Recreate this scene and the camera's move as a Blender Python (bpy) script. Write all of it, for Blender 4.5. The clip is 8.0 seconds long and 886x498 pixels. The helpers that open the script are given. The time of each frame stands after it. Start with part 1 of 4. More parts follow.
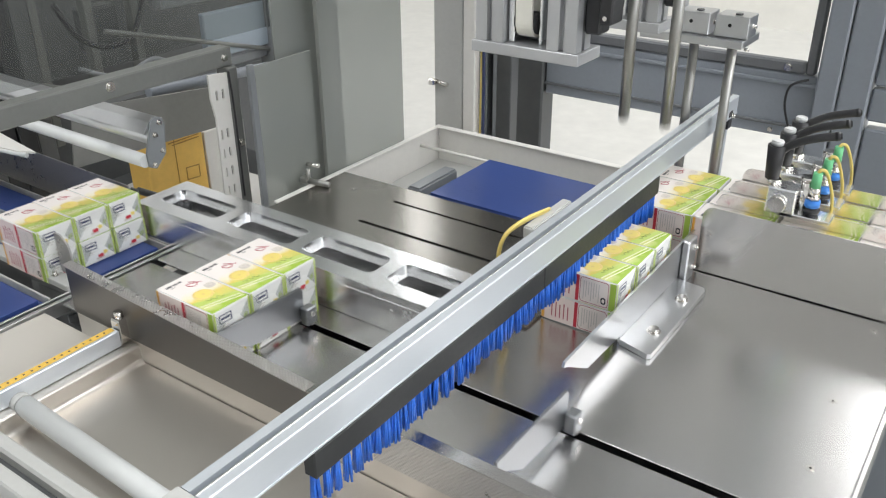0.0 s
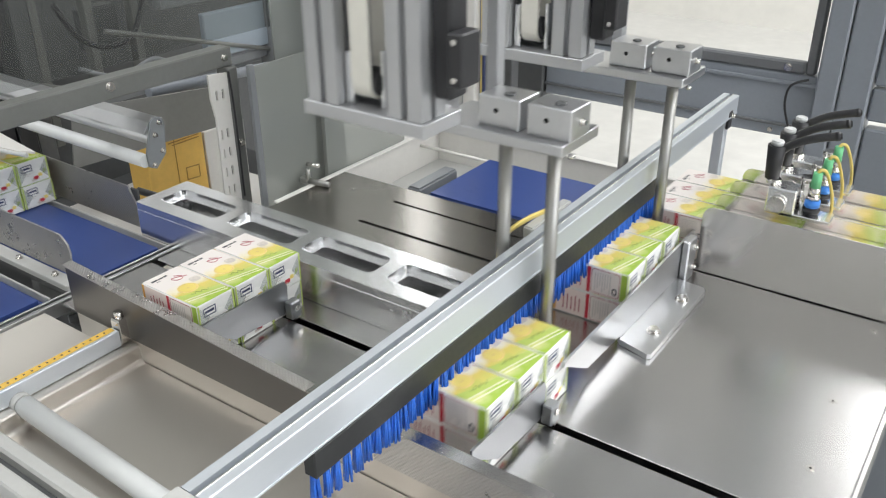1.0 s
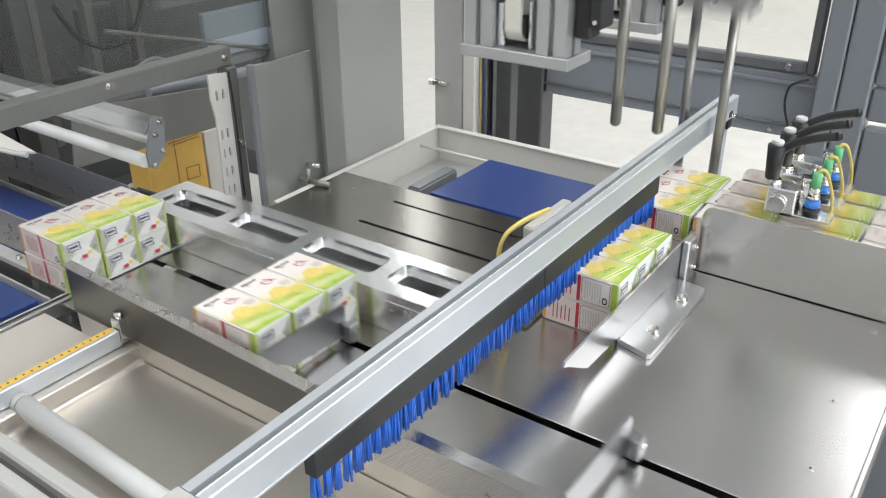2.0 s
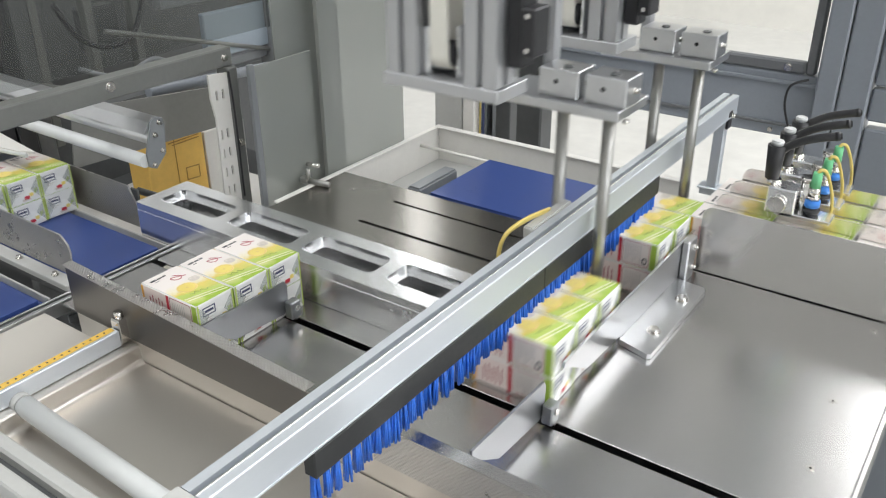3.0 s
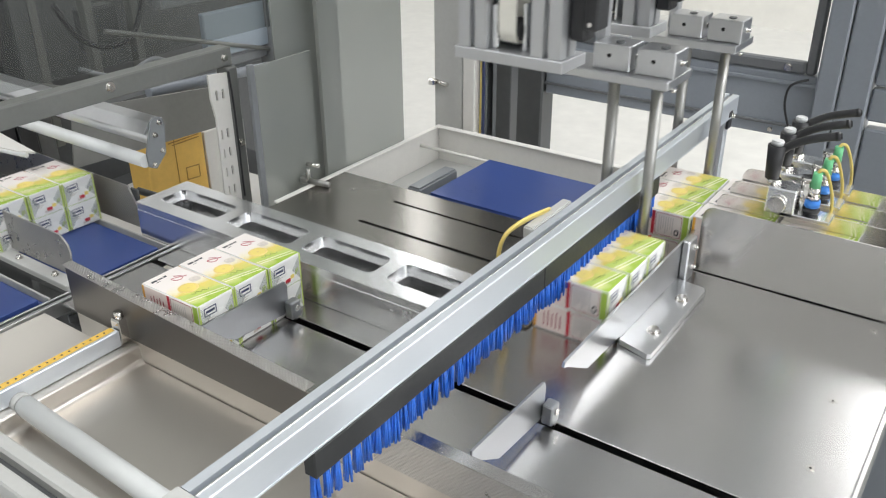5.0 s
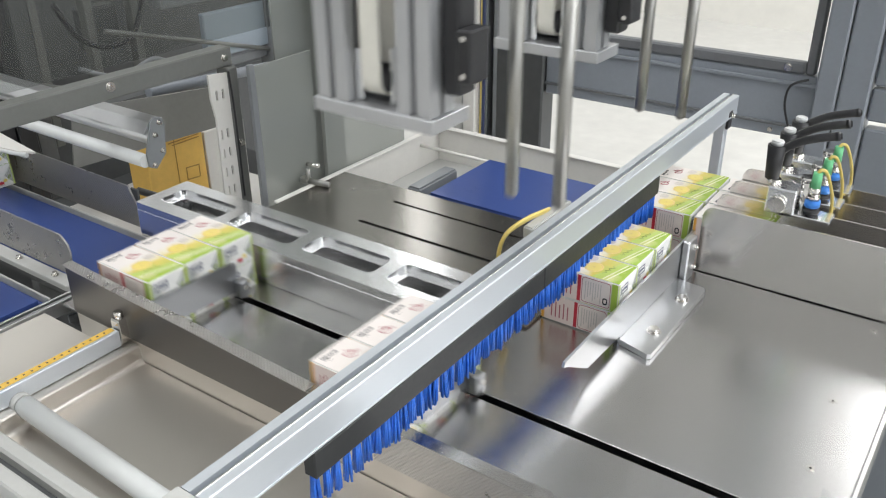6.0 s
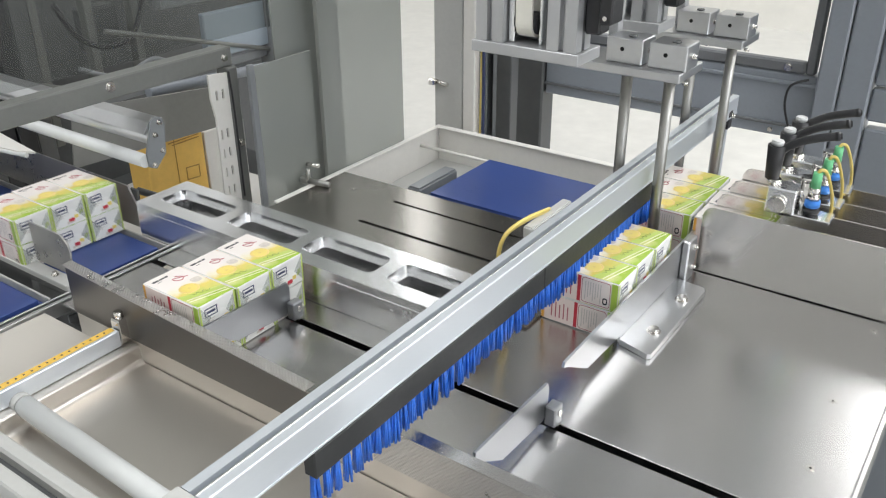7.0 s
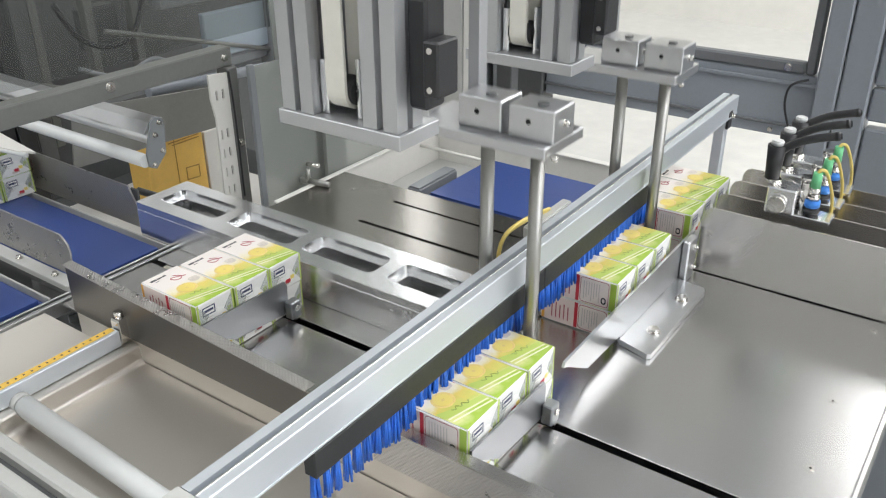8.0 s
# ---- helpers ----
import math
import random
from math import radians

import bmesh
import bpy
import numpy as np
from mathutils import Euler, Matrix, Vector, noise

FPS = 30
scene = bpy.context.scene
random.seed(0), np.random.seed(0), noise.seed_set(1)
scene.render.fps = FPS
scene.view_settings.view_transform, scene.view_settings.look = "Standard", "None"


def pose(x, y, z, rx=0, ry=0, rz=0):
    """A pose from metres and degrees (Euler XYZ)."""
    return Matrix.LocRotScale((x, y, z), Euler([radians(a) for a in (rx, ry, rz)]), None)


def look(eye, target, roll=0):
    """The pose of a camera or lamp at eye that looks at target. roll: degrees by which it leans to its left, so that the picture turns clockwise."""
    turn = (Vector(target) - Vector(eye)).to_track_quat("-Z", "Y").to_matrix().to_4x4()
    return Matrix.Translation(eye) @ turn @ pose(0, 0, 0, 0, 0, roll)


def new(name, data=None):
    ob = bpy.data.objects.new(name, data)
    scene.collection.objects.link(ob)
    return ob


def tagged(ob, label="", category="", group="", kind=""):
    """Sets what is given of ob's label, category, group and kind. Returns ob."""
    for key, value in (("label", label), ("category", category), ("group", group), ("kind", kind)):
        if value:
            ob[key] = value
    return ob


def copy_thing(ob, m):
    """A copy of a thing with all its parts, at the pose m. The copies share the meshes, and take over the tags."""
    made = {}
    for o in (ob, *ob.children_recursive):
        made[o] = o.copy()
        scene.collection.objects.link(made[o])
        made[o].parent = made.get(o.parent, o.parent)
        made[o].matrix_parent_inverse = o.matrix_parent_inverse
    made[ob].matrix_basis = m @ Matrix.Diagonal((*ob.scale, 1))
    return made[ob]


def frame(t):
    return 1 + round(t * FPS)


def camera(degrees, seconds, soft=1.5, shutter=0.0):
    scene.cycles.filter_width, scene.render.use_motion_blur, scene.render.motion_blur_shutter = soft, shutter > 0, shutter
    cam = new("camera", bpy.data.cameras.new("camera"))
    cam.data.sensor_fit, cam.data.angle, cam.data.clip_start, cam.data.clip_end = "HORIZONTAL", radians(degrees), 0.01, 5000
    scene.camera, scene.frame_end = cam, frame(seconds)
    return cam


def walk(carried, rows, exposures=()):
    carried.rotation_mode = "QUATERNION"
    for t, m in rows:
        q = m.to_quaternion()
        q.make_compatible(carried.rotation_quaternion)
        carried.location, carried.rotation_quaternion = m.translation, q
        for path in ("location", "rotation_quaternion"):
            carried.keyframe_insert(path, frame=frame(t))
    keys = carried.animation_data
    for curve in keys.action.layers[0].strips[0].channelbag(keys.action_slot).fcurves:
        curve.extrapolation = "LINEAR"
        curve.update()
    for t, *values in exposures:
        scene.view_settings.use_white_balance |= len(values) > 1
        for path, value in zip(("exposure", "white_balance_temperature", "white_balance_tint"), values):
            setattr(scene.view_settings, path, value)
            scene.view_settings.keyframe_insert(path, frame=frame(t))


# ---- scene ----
# ---- camera ----
cam = camera(55.076, 8.0, soft=1.2, shutter=0.5)
EYE = Vector((0.0, 0.0, 0.62))
YAW, PITCH = radians(125.31), radians(27.13)
WAY = Vector((math.cos(YAW) * math.cos(PITCH), math.sin(YAW) * math.cos(PITCH), -math.sin(PITCH)))
VIEW = look(EYE, EYE + WAY, -0.418)
walk(cam, [(0.0, VIEW), (8.0, VIEW)], exposures=[(0.0, -0.14), (8.0, -0.14)])

# ---- light ----
FLOOR, CEIL = -0.9, 3.4
world = bpy.data.worlds.new("hall")
scene.world = world
world.use_nodes = True
world.node_tree.nodes["Background"].inputs[0].default_value = (0.9, 0.95, 1.0, 1)
world.node_tree.nodes["Background"].inputs[1].default_value = 0.25


def lamp(name, at, target, sx, sy, watts, colour):
    data = bpy.data.lights.new(name, "AREA")
    data.shape, data.size, data.size_y, data.energy, data.color = "RECTANGLE", sx, sy, watts, colour
    ob = new(name, data)
    ob.matrix_world = look(at, target)
    return ob


# luminaires in rows under the hall ceiling
for lamp_x, lamp_y, lamp_w in ((1.1, 2.2, 75), (1.1, 5.2, 60), (3.0, 0.6, 60), (-1.4, -0.6, 60), (-3.8, -0.6, 55), (3.0, 3.8, 50)):
    lamp("assumed_hall_lamp", (lamp_x, lamp_y, CEIL - 0.15), (lamp_x, lamp_y + 0.001, 0), 0.9, 2.4, lamp_w, (0.975, 0.985, 1.0))
# spot-like high bay lamp, mirrored in the table
lamp("bay_lamp", (0.14, 6.0, CEIL - 0.15), (0.14, 6.001, 0), 0.8, 1.8, 46, (0.97, 0.99, 1.0))
# unseen fill lamp, added to brighten the milled and dark plates that mirror it
lamp("assumed_hall_lamp", (-4.5, 5.9, CEIL - 0.15), (-4.5, 5.901, 0), 2.2, 1.0, 55, (0.975, 0.985, 1.0))
# daylight through the window band behind the camera
lamp("window_daylight", (4.95, 0.6, 1.5), (0.0, 0.9, 0.6), 5.5, 2.0, 175, (0.90, 0.94, 1.0))


# ---- materials ----
def shader(name, colour, rough=0.5, metal=0.0, **more):
    m = bpy.data.materials.new(name)
    m.use_nodes = True
    b = m.node_tree.nodes["Principled BSDF"]
    b.inputs["Base Color"].default_value = (*colour, 1)
    b.inputs["Roughness"].default_value = rough
    b.inputs["Metallic"].default_value = metal
    for key, value in more.items():
        b.inputs[key.replace("_", " ")].default_value = value
    return m


def node(m, kind, **sets):
    n = m.node_tree.nodes.new(kind)
    for key, value in sets.items():
        if key in n.inputs:
            n.inputs[key].default_value = value
    return n


def wire(m, a, b):
    m.node_tree.links.new(a, b)


def coords(m, stretch=(1, 1, 1)):
    c = node(m, "ShaderNodeTexCoord")
    s = node(m, "ShaderNodeMapping", Scale=stretch)
    wire(m, c.outputs["Object"], s.inputs["Vector"])
    return s.outputs["Vector"]


def span(m, value, lo, hi):
    r = node(m, "ShaderNodeMapRange")
    r.inputs["To Min"].default_value, r.inputs["To Max"].default_value = lo, hi
    r.inputs["From Min"].default_value, r.inputs["From Max"].default_value = 0.3, 0.7
    wire(m, value, r.inputs["Value"])
    return r.outputs["Result"]


def tint(m, value, dark, light):
    r = node(m, "ShaderNodeValToRGB")
    r.color_ramp.elements[0].position, r.color_ramp.elements[1].position = 0.3, 0.7
    r.color_ramp.elements[0].color, r.color_ramp.elements[1].color = (*dark, 1), (*light, 1)
    wire(m, value, r.inputs["Fac"])
    return r.outputs["Color"]


def worn(name, colour, rough=0.5, metal=0.0, grain=60.0, stretch=(1, 1, 1), vary=0.12, rough_vary=0.1, bump=0.05, depth=0.002, blotch=6.0, **more):
    """A surface with fine grain and broad blotches."""
    m = shader(name, colour, rough, metal, **more)
    b = m.node_tree.nodes["Principled BSDF"]
    fine = node(m, "ShaderNodeTexNoise", Scale=grain, Detail=5.0, Roughness=0.65)
    wire(m, coords(m, stretch), fine.inputs["Vector"])
    broad = node(m, "ShaderNodeTexNoise", Scale=blotch, Detail=3.0)
    wire(m, coords(m), broad.inputs["Vector"])
    mix = node(m, "ShaderNodeMath")
    mix.operation = "MULTIPLY_ADD"
    mix.inputs[1].default_value = 0.5
    half = node(m, "ShaderNodeMath")
    half.operation = "MULTIPLY"
    half.inputs[1].default_value = 0.5
    wire(m, fine.outputs["Fac"], mix.inputs[0])
    wire(m, broad.outputs["Fac"], half.inputs[0])
    wire(m, half.outputs[0], mix.inputs[2])
    dark = tuple(c * (1 - vary) for c in colour)
    light = tuple(min(1, c * (1 + vary)) for c in colour)
    wire(m, tint(m, mix.outputs[0], dark, light), b.inputs["Base Color"])
    wire(m, span(m, mix.outputs[0], max(0.03, rough - rough_vary), min(1, rough + rough_vary)), b.inputs["Roughness"])
    if bump:
        bp = node(m, "ShaderNodeBump", Strength=bump, Distance=depth)
        wire(m, fine.outputs["Fac"], bp.inputs["Height"])
        wire(m, bp.outputs["Normal"], b.inputs["Normal"])
    return m


STEEL = worn("brushed_stainless", (0.508, 0.499, 0.492), 0.255, 1.0, grain=260, stretch=(1, 25, 1), vary=0.035, rough_vary=0.025, bump=0.006, depth=0.0003, blotch=4)
STEEL_X = worn("brushed_stainless_along", (0.47, 0.46, 0.45), 0.26, 1.0, grain=260, stretch=(25, 1, 1), vary=0.035, rough_vary=0.025, bump=0.006, depth=0.0003, blotch=4)
DARK_STEEL = worn("dark_stainless", (0.33, 0.315, 0.29), 0.26, 1.0, grain=260, stretch=(1, 25, 1), vary=0.035, rough_vary=0.025, bump=0.006, depth=0.0003, blotch=4)
# stainless with the dark reflection on the guide wall put into its colour
WALL_STEEL = worn("stainless_dark_reflection", (0.155, 0.147, 0.138), 0.36, 1.0, grain=260, stretch=(25, 1, 1), vary=0.04, rough_vary=0.03, bump=0, blotch=5)
ALU = worn("anodised_aluminium", (0.61, 0.645, 0.68), 0.38, 0.55, grain=120, stretch=(20, 1, 20), vary=0.05, rough_vary=0.05, bump=0.03, depth=0.0004)
CARRIAGE_ALU = worn("grey_anodised_aluminium", (0.50, 0.505, 0.515), 0.36, 0.6, grain=120, stretch=(20, 20, 1), vary=0.06, rough_vary=0.06, bump=0.03, depth=0.0004)
MILLED = worn("milled_aluminium", (0.90, 0.905, 0.915), 0.26, 1.0, grain=30, stretch=(1, 8, 1), vary=0.02, rough_vary=0.015, bump=0)
CHROME = shader("polished_steel", (0.72, 0.70, 0.67), 0.14, 1.0)
ROD = worn("ground_rod_steel", (0.40, 0.395, 0.375), 0.40, 1.0, grain=80, stretch=(1, 1, 0.05), vary=0.06, bump=0.0)
BLACK = worn("black_plastic", (0.02, 0.02, 0.022), 0.45, grain=200, vary=0.2, bump=0.05, depth=0.0003)
HOLDER = worn("dark_grey_plastic", (0.022, 0.023, 0.024), 0.5, grain=150, vary=0.2, bump=0.05, depth=0.0003)
GAP = shader("black_gap", (0.008, 0.008, 0.008), 0.8)
BELT = worn("blue_belt", (0.036, 0.068, 0.23), 0.34, grain=400, vary=0.12, bump=0.15, depth=0.0003, blotch=8)
BRISTLE = worn("blue_bristle", (0.018, 0.135, 0.60), 0.4, grain=500, vary=0.35, bump=0.2, depth=0.0004, blotch=60)
WHITE = worn("white_painted_steel", (0.72, 0.70, 0.66), 0.4, grain=90, vary=0.05, bump=0.04, depth=0.0005)
SEAL = worn("dark_grey_rubber", (0.135, 0.14, 0.147), 0.5, grain=120, vary=0.1, bump=0.05, depth=0.0005)
GREY = worn("grey_painted_steel", (0.20, 0.21, 0.22), 0.45, grain=120, vary=0.08, bump=0.05, depth=0.0005)
BLUEGREY = worn("blue_grey_painted_steel", (0.24, 0.26, 0.29), 0.4, grain=120, vary=0.06, bump=0.05, depth=0.0005)
LIGHTGREY = worn("light_grey_painted_steel", (0.46, 0.46, 0.44), 0.42, grain=120, vary=0.06, bump=0.05, depth=0.0005)
DARKGREY = worn("dark_machine_grey", (0.085, 0.088, 0.089), 0.5, grain=30, vary=0.25, bump=0, blotch=3)
COVER = worn("brownish_grey_sheet", (0.26, 0.255, 0.24), 0.4, grain=60, vary=0.1, bump=0.03)
CARD_INK = shader("brown_print", (0.36, 0.19, 0.04), 0.6)
CARD = worn("orange_card", (0.78, 0.49, 0.12), 0.7, grain=60, vary=0.1, bump=0.08)
CREAM = worn("cream_wall", (0.80, 0.78, 0.73), 0.7, grain=10, vary=0.05, bump=0.02)
CONCRETE = worn("hall_floor", (0.62, 0.61, 0.58), 0.5, grain=12, vary=0.08, bump=0.03)
RULE = shader("yellow_rule", (0.75, 0.48, 0.09), 0.4)
INK = shader("black_print", (0.03, 0.03, 0.035), 0.5)
RED = shader("red_print", (0.55, 0.03, 0.05), 0.4)
GREEN = shader("green_plastic", (0.16, 0.55, 0.26), 0.35)
BLUE = shader("blue_ring", (0.05, 0.25, 0.75), 0.35)
YELLOW = shader("yellow_tube", (0.72, 0.56, 0.16), 0.35)
ROLLER = worn("pale_roller", (0.62, 0.63, 0.62), 0.35, grain=60, vary=0.05, bump=0.02)


HALL = worn("hall_paint", (0.74, 0.745, 0.74), 0.7, grain=8, vary=0.06, bump=0.02, blotch=1)
PAN_STEEL = worn("pan_stainless", (0.60, 0.565, 0.52), 0.38, 1.0, grain=420, stretch=(1, 12, 1), vary=0.02, rough_vary=0.02, bump=0, blotch=3)
PALE_STEEL = worn("pale_rolled_steel", (0.78, 0.74, 0.68), 0.50, 0.8, grain=420, stretch=(1, 12, 1), vary=0.02, rough_vary=0.02, bump=0, blotch=3)
LANE_STEEL = worn("satin_lane_steel", (0.82, 0.80, 0.78), 0.24, 1.0, grain=40, stretch=(1, 1, 20), vary=0.05, rough_vary=0.05, bump=0.03, depth=0.0004, blotch=6)
POLISHED = worn("polished_aluminium", (0.64, 0.645, 0.655), 0.30, 1.0, grain=40, vary=0.02, rough_vary=0.02, bump=0, blotch=10)
SATIN = worn("satin_aluminium", (0.62, 0.625, 0.635), 0.33, 1.0, grain=100, vary=0.05, rough_vary=0.05, bump=0.004, depth=0.0002, blotch=20)
GREENGREY = worn("grey_green_paint", (0.165, 0.168, 0.158), 0.45, grain=120, vary=0.1, bump=0.05, depth=0.0005)
BLACKISH = worn("black_curtain", (0.022, 0.023, 0.025), 0.55, grain=20, vary=0.35, bump=0)
BLUEWHITE = worn("pale_blue_panel", (0.30, 0.35, 0.40), 0.4, grain=40, vary=0.05, bump=0.02)
WHITE_BELT = worn("white_toothed_belt", (0.72, 0.70, 0.63), 0.5, grain=60, vary=0.06, bump=0.05)
YELLOW_INK = shader("yellow_picture_ink", (0.82, 0.66, 0.18), 0.3)
FRUIT = worn("yellow_fruit_ink", (0.80, 0.61, 0.21), 0.4, grain=160, vary=0.25, bump=0)


# ---- mesh helpers ----
def box(bm, a, b, bevel=0.0, seg=1):
    lo, hi = Vector([min(p, q) for p, q in zip(a, b)]), Vector([max(p, q) for p, q in zip(a, b)])
    m = Matrix.Translation((lo + hi) / 2) @ Matrix.Diagonal((*(hi - lo), 1))
    vs = bmesh.ops.create_cube(bm, size=1.0, matrix=m)["verts"]
    if bevel:
        es = list({e for v in vs for e in v.link_edges})
        bmesh.ops.bevel(bm, geom=es, offset=bevel, segments=seg, affect="EDGES")


def rod(bm, p, q, r, n=16, r2=None, bevel=0.0):
    p, q = Vector(p), Vector(q)
    m = Matrix.Translation((p + q) / 2) @ (q - p).to_track_quat("Z", "Y").to_matrix().to_4x4()
    vs = bmesh.ops.create_cone(bm, cap_ends=True, segments=n, radius1=r, radius2=r if r2 is None else r2, depth=(q - p).length, matrix=m)["verts"]
    for v in vs:
        for f in v.link_faces:
            f.smooth = len(f.verts) == 4
    if bevel:
        es = [e for e in {e for v in vs for e in v.link_edges} if any(len(f.verts) > 4 for f in e.link_faces)]
        bmesh.ops.bevel(bm, geom=es, offset=bevel, segments=2, affect="EDGES")


def ring(cx, cy, w, h, r, n=5):
    """A rounded rectangle as a loop of points."""
    pts = []
    for sx, sy, a0 in ((1, 1, 0), (-1, 1, 90), (-1, -1, 180), (1, -1, 270)):
        for i in range(n + 1):
            a = radians(a0 + 90 * i / n)
            pts.append((cx + sx * (w / 2 - r) + r * math.cos(a), cy + sy * (h / 2 - r) + r * math.sin(a)))
    return pts


AXES = {"z": lambda u, v, w: (u, v, w), "x": lambda u, v, w: (w, u, v), "y": lambda u, v, w: (u, w, v)}


def slab(bm, outer, holes, w0, w1, axis="z"):
    """A plate of any outline with holes through it, between w0 and w1 along the axis."""
    put, edges = AXES[axis], []
    for loop in (outer, *holes):
        vs = [bm.verts.new(put(u, v, w0)) for u, v in loop]
        edges += [bm.edges.new((vs[i], vs[(i + 1) % len(vs)])) for i in range(len(vs))]
    faces = [g for g in bmesh.ops.triangle_fill(bm, use_beauty=True, edges=edges)["geom"] if isinstance(g, bmesh.types.BMFace)]
    top = bmesh.ops.extrude_face_region(bm, geom=faces)["geom"]
    shift = Vector(put(0, 0, w1 - w0))
    bmesh.ops.translate(bm, verts=[g for g in top if isinstance(g, bmesh.types.BMVert)], vec=shift)
    bmesh.ops.recalc_face_normals(bm, faces=bm.faces[:])


def tube(bm, pts, r, n=8):
    """A round tube along a smooth line through the points."""
    pts = [Vector(p) for p in pts]
    line = []
    for i in range(len(pts) - 1):
        a, b, c, d = pts[max(i - 1, 0)], pts[i], pts[i + 1], pts[min(i + 2, len(pts) - 1)]
        for k in range(6):
            t = k / 6
            line.append(0.5 * (2 * b + (c - a) * t + (2 * a - 5 * b + 4 * c - d) * t * t + (3 * b - a - 3 * c + d) * t ** 3))
    line.append(pts[-1])
    rows = []
    for i, p in enumerate(line):
        d = (line[min(i + 1, len(line) - 1)] - line[max(i - 1, 0)]).normalized()
        u = d.orthogonal().normalized() if not rows else (rows[-1][1] - d * rows[-1][1].dot(d)).normalized()
        v = d.cross(u)
        rows.append(([bm.verts.new(p + (u * math.cos(6.2832 * k / n) + v * math.sin(6.2832 * k / n)) * r) for k in range(n)], u))
    for (a, _), (b, _) in zip(rows, rows[1:]):
        for k in range(n):
            bm.faces.new((a[k], a[(k + 1) % n], b[(k + 1) % n], b[k])).smooth = True
    bm.faces.new(rows[0][0][::-1]), bm.faces.new(rows[-1][0])


def shape(*steps):
    bm = bmesh.new()
    for fn, *args in steps:
        fn(bm, *args)
    return bm


def base_of(ob):
    p = Vector((0, 0, 0))
    while ob:
        p, ob = p + ob.location, ob.parent
    return p


def part(name, bm, material, parent=None, label="", kind=""):
    """Links a bmesh, given in the place's own coordinates, as one mesh under its parent."""
    if parent:
        bmesh.ops.translate(bm, verts=bm.verts[:], vec=-base_of(parent))
    data = bpy.data.meshes.new(name)
    bm.to_mesh(data)
    bm.free()
    data.materials.append(material)
    ob = new(name, data)
    ob.parent = parent
    return tagged(ob, label, kind=kind)


def thing(name, at, label, category, group="", kind=""):
    ob = new(name)
    ob.location, ob.empty_display_size = at, 0.02
    return tagged(ob, label, category, group, kind)


def lone(name, bm, material, label, category, group="", kind=""):
    """A thing that is one mesh."""
    return tagged(part(name, bm, material), label, category, group, kind)


def bolt(parent, p, axis="z", r=0.006, name="bolt"):
    """A hexagon bolt on a washer; axis is the way it points."""
    d = Vector({"z": (0, 0, 1), "x": (1, 0, 0), "y": (0, -1, 0)}[axis])
    p = Vector(p)
    bm = shape((rod, p, p + d * 0.0015, r * 1.35, 16), (rod, p + d * 0.0015, p + d * 0.006, r, 6))
    part(name, bm, CHROME, parent)

def clear_sheet(name, tone, dust, rough=0.12):
    """Clear guard plastic with a film of dust."""
    m = shader(name, tone, rough)
    b, out = m.node_tree.nodes["Principled BSDF"], m.node_tree.nodes["Material Output"]
    see = node(m, "ShaderNodeBsdfTransparent")
    see.inputs["Color"].default_value = (0.88, 0.89, 0.88, 1)
    mix = node(m, "ShaderNodeMixShader")
    cloud = node(m, "ShaderNodeTexNoise", Scale=2.5, Detail=2.0)
    wire(m, coords(m), cloud.inputs["Vector"])
    wire(m, span(m, cloud.outputs["Fac"], dust * 0.9, dust * 1.1), mix.inputs[0])
    wire(m, see.outputs[0], mix.inputs[1])
    wire(m, b.outputs[0], mix.inputs[2])
    wire(m, mix.outputs[0], out.inputs["Surface"])
    return m


def embossed(name, colour):
    """Steel sheet pressed with small diamonds."""
    m = worn(name, colour, 0.3, 1.0, grain=60, vary=0.08, rough_vary=0.06, bump=0)
    b = m.node_tree.nodes["Principled BSDF"]
    waves = []
    for flip in ((1, 1, 1), (1, -1, -1)):
        w = node(m, "ShaderNodeTexWave", Scale=140.0)
        w.bands_direction = "DIAGONAL"
        wire(m, coords(m, flip), w.inputs["Vector"])
        waves.append(w.outputs["Fac"])
    top = node(m, "ShaderNodeMath")
    top.operation = "MULTIPLY"
    wire(m, waves[0], top.inputs[0])
    wire(m, waves[1], top.inputs[1])
    bp = node(m, "ShaderNodeBump", Strength=0.9, Distance=0.0012)
    wire(m, top.outputs[0], bp.inputs["Height"])
    wire(m, bp.outputs["Normal"], b.inputs["Normal"])
    return m


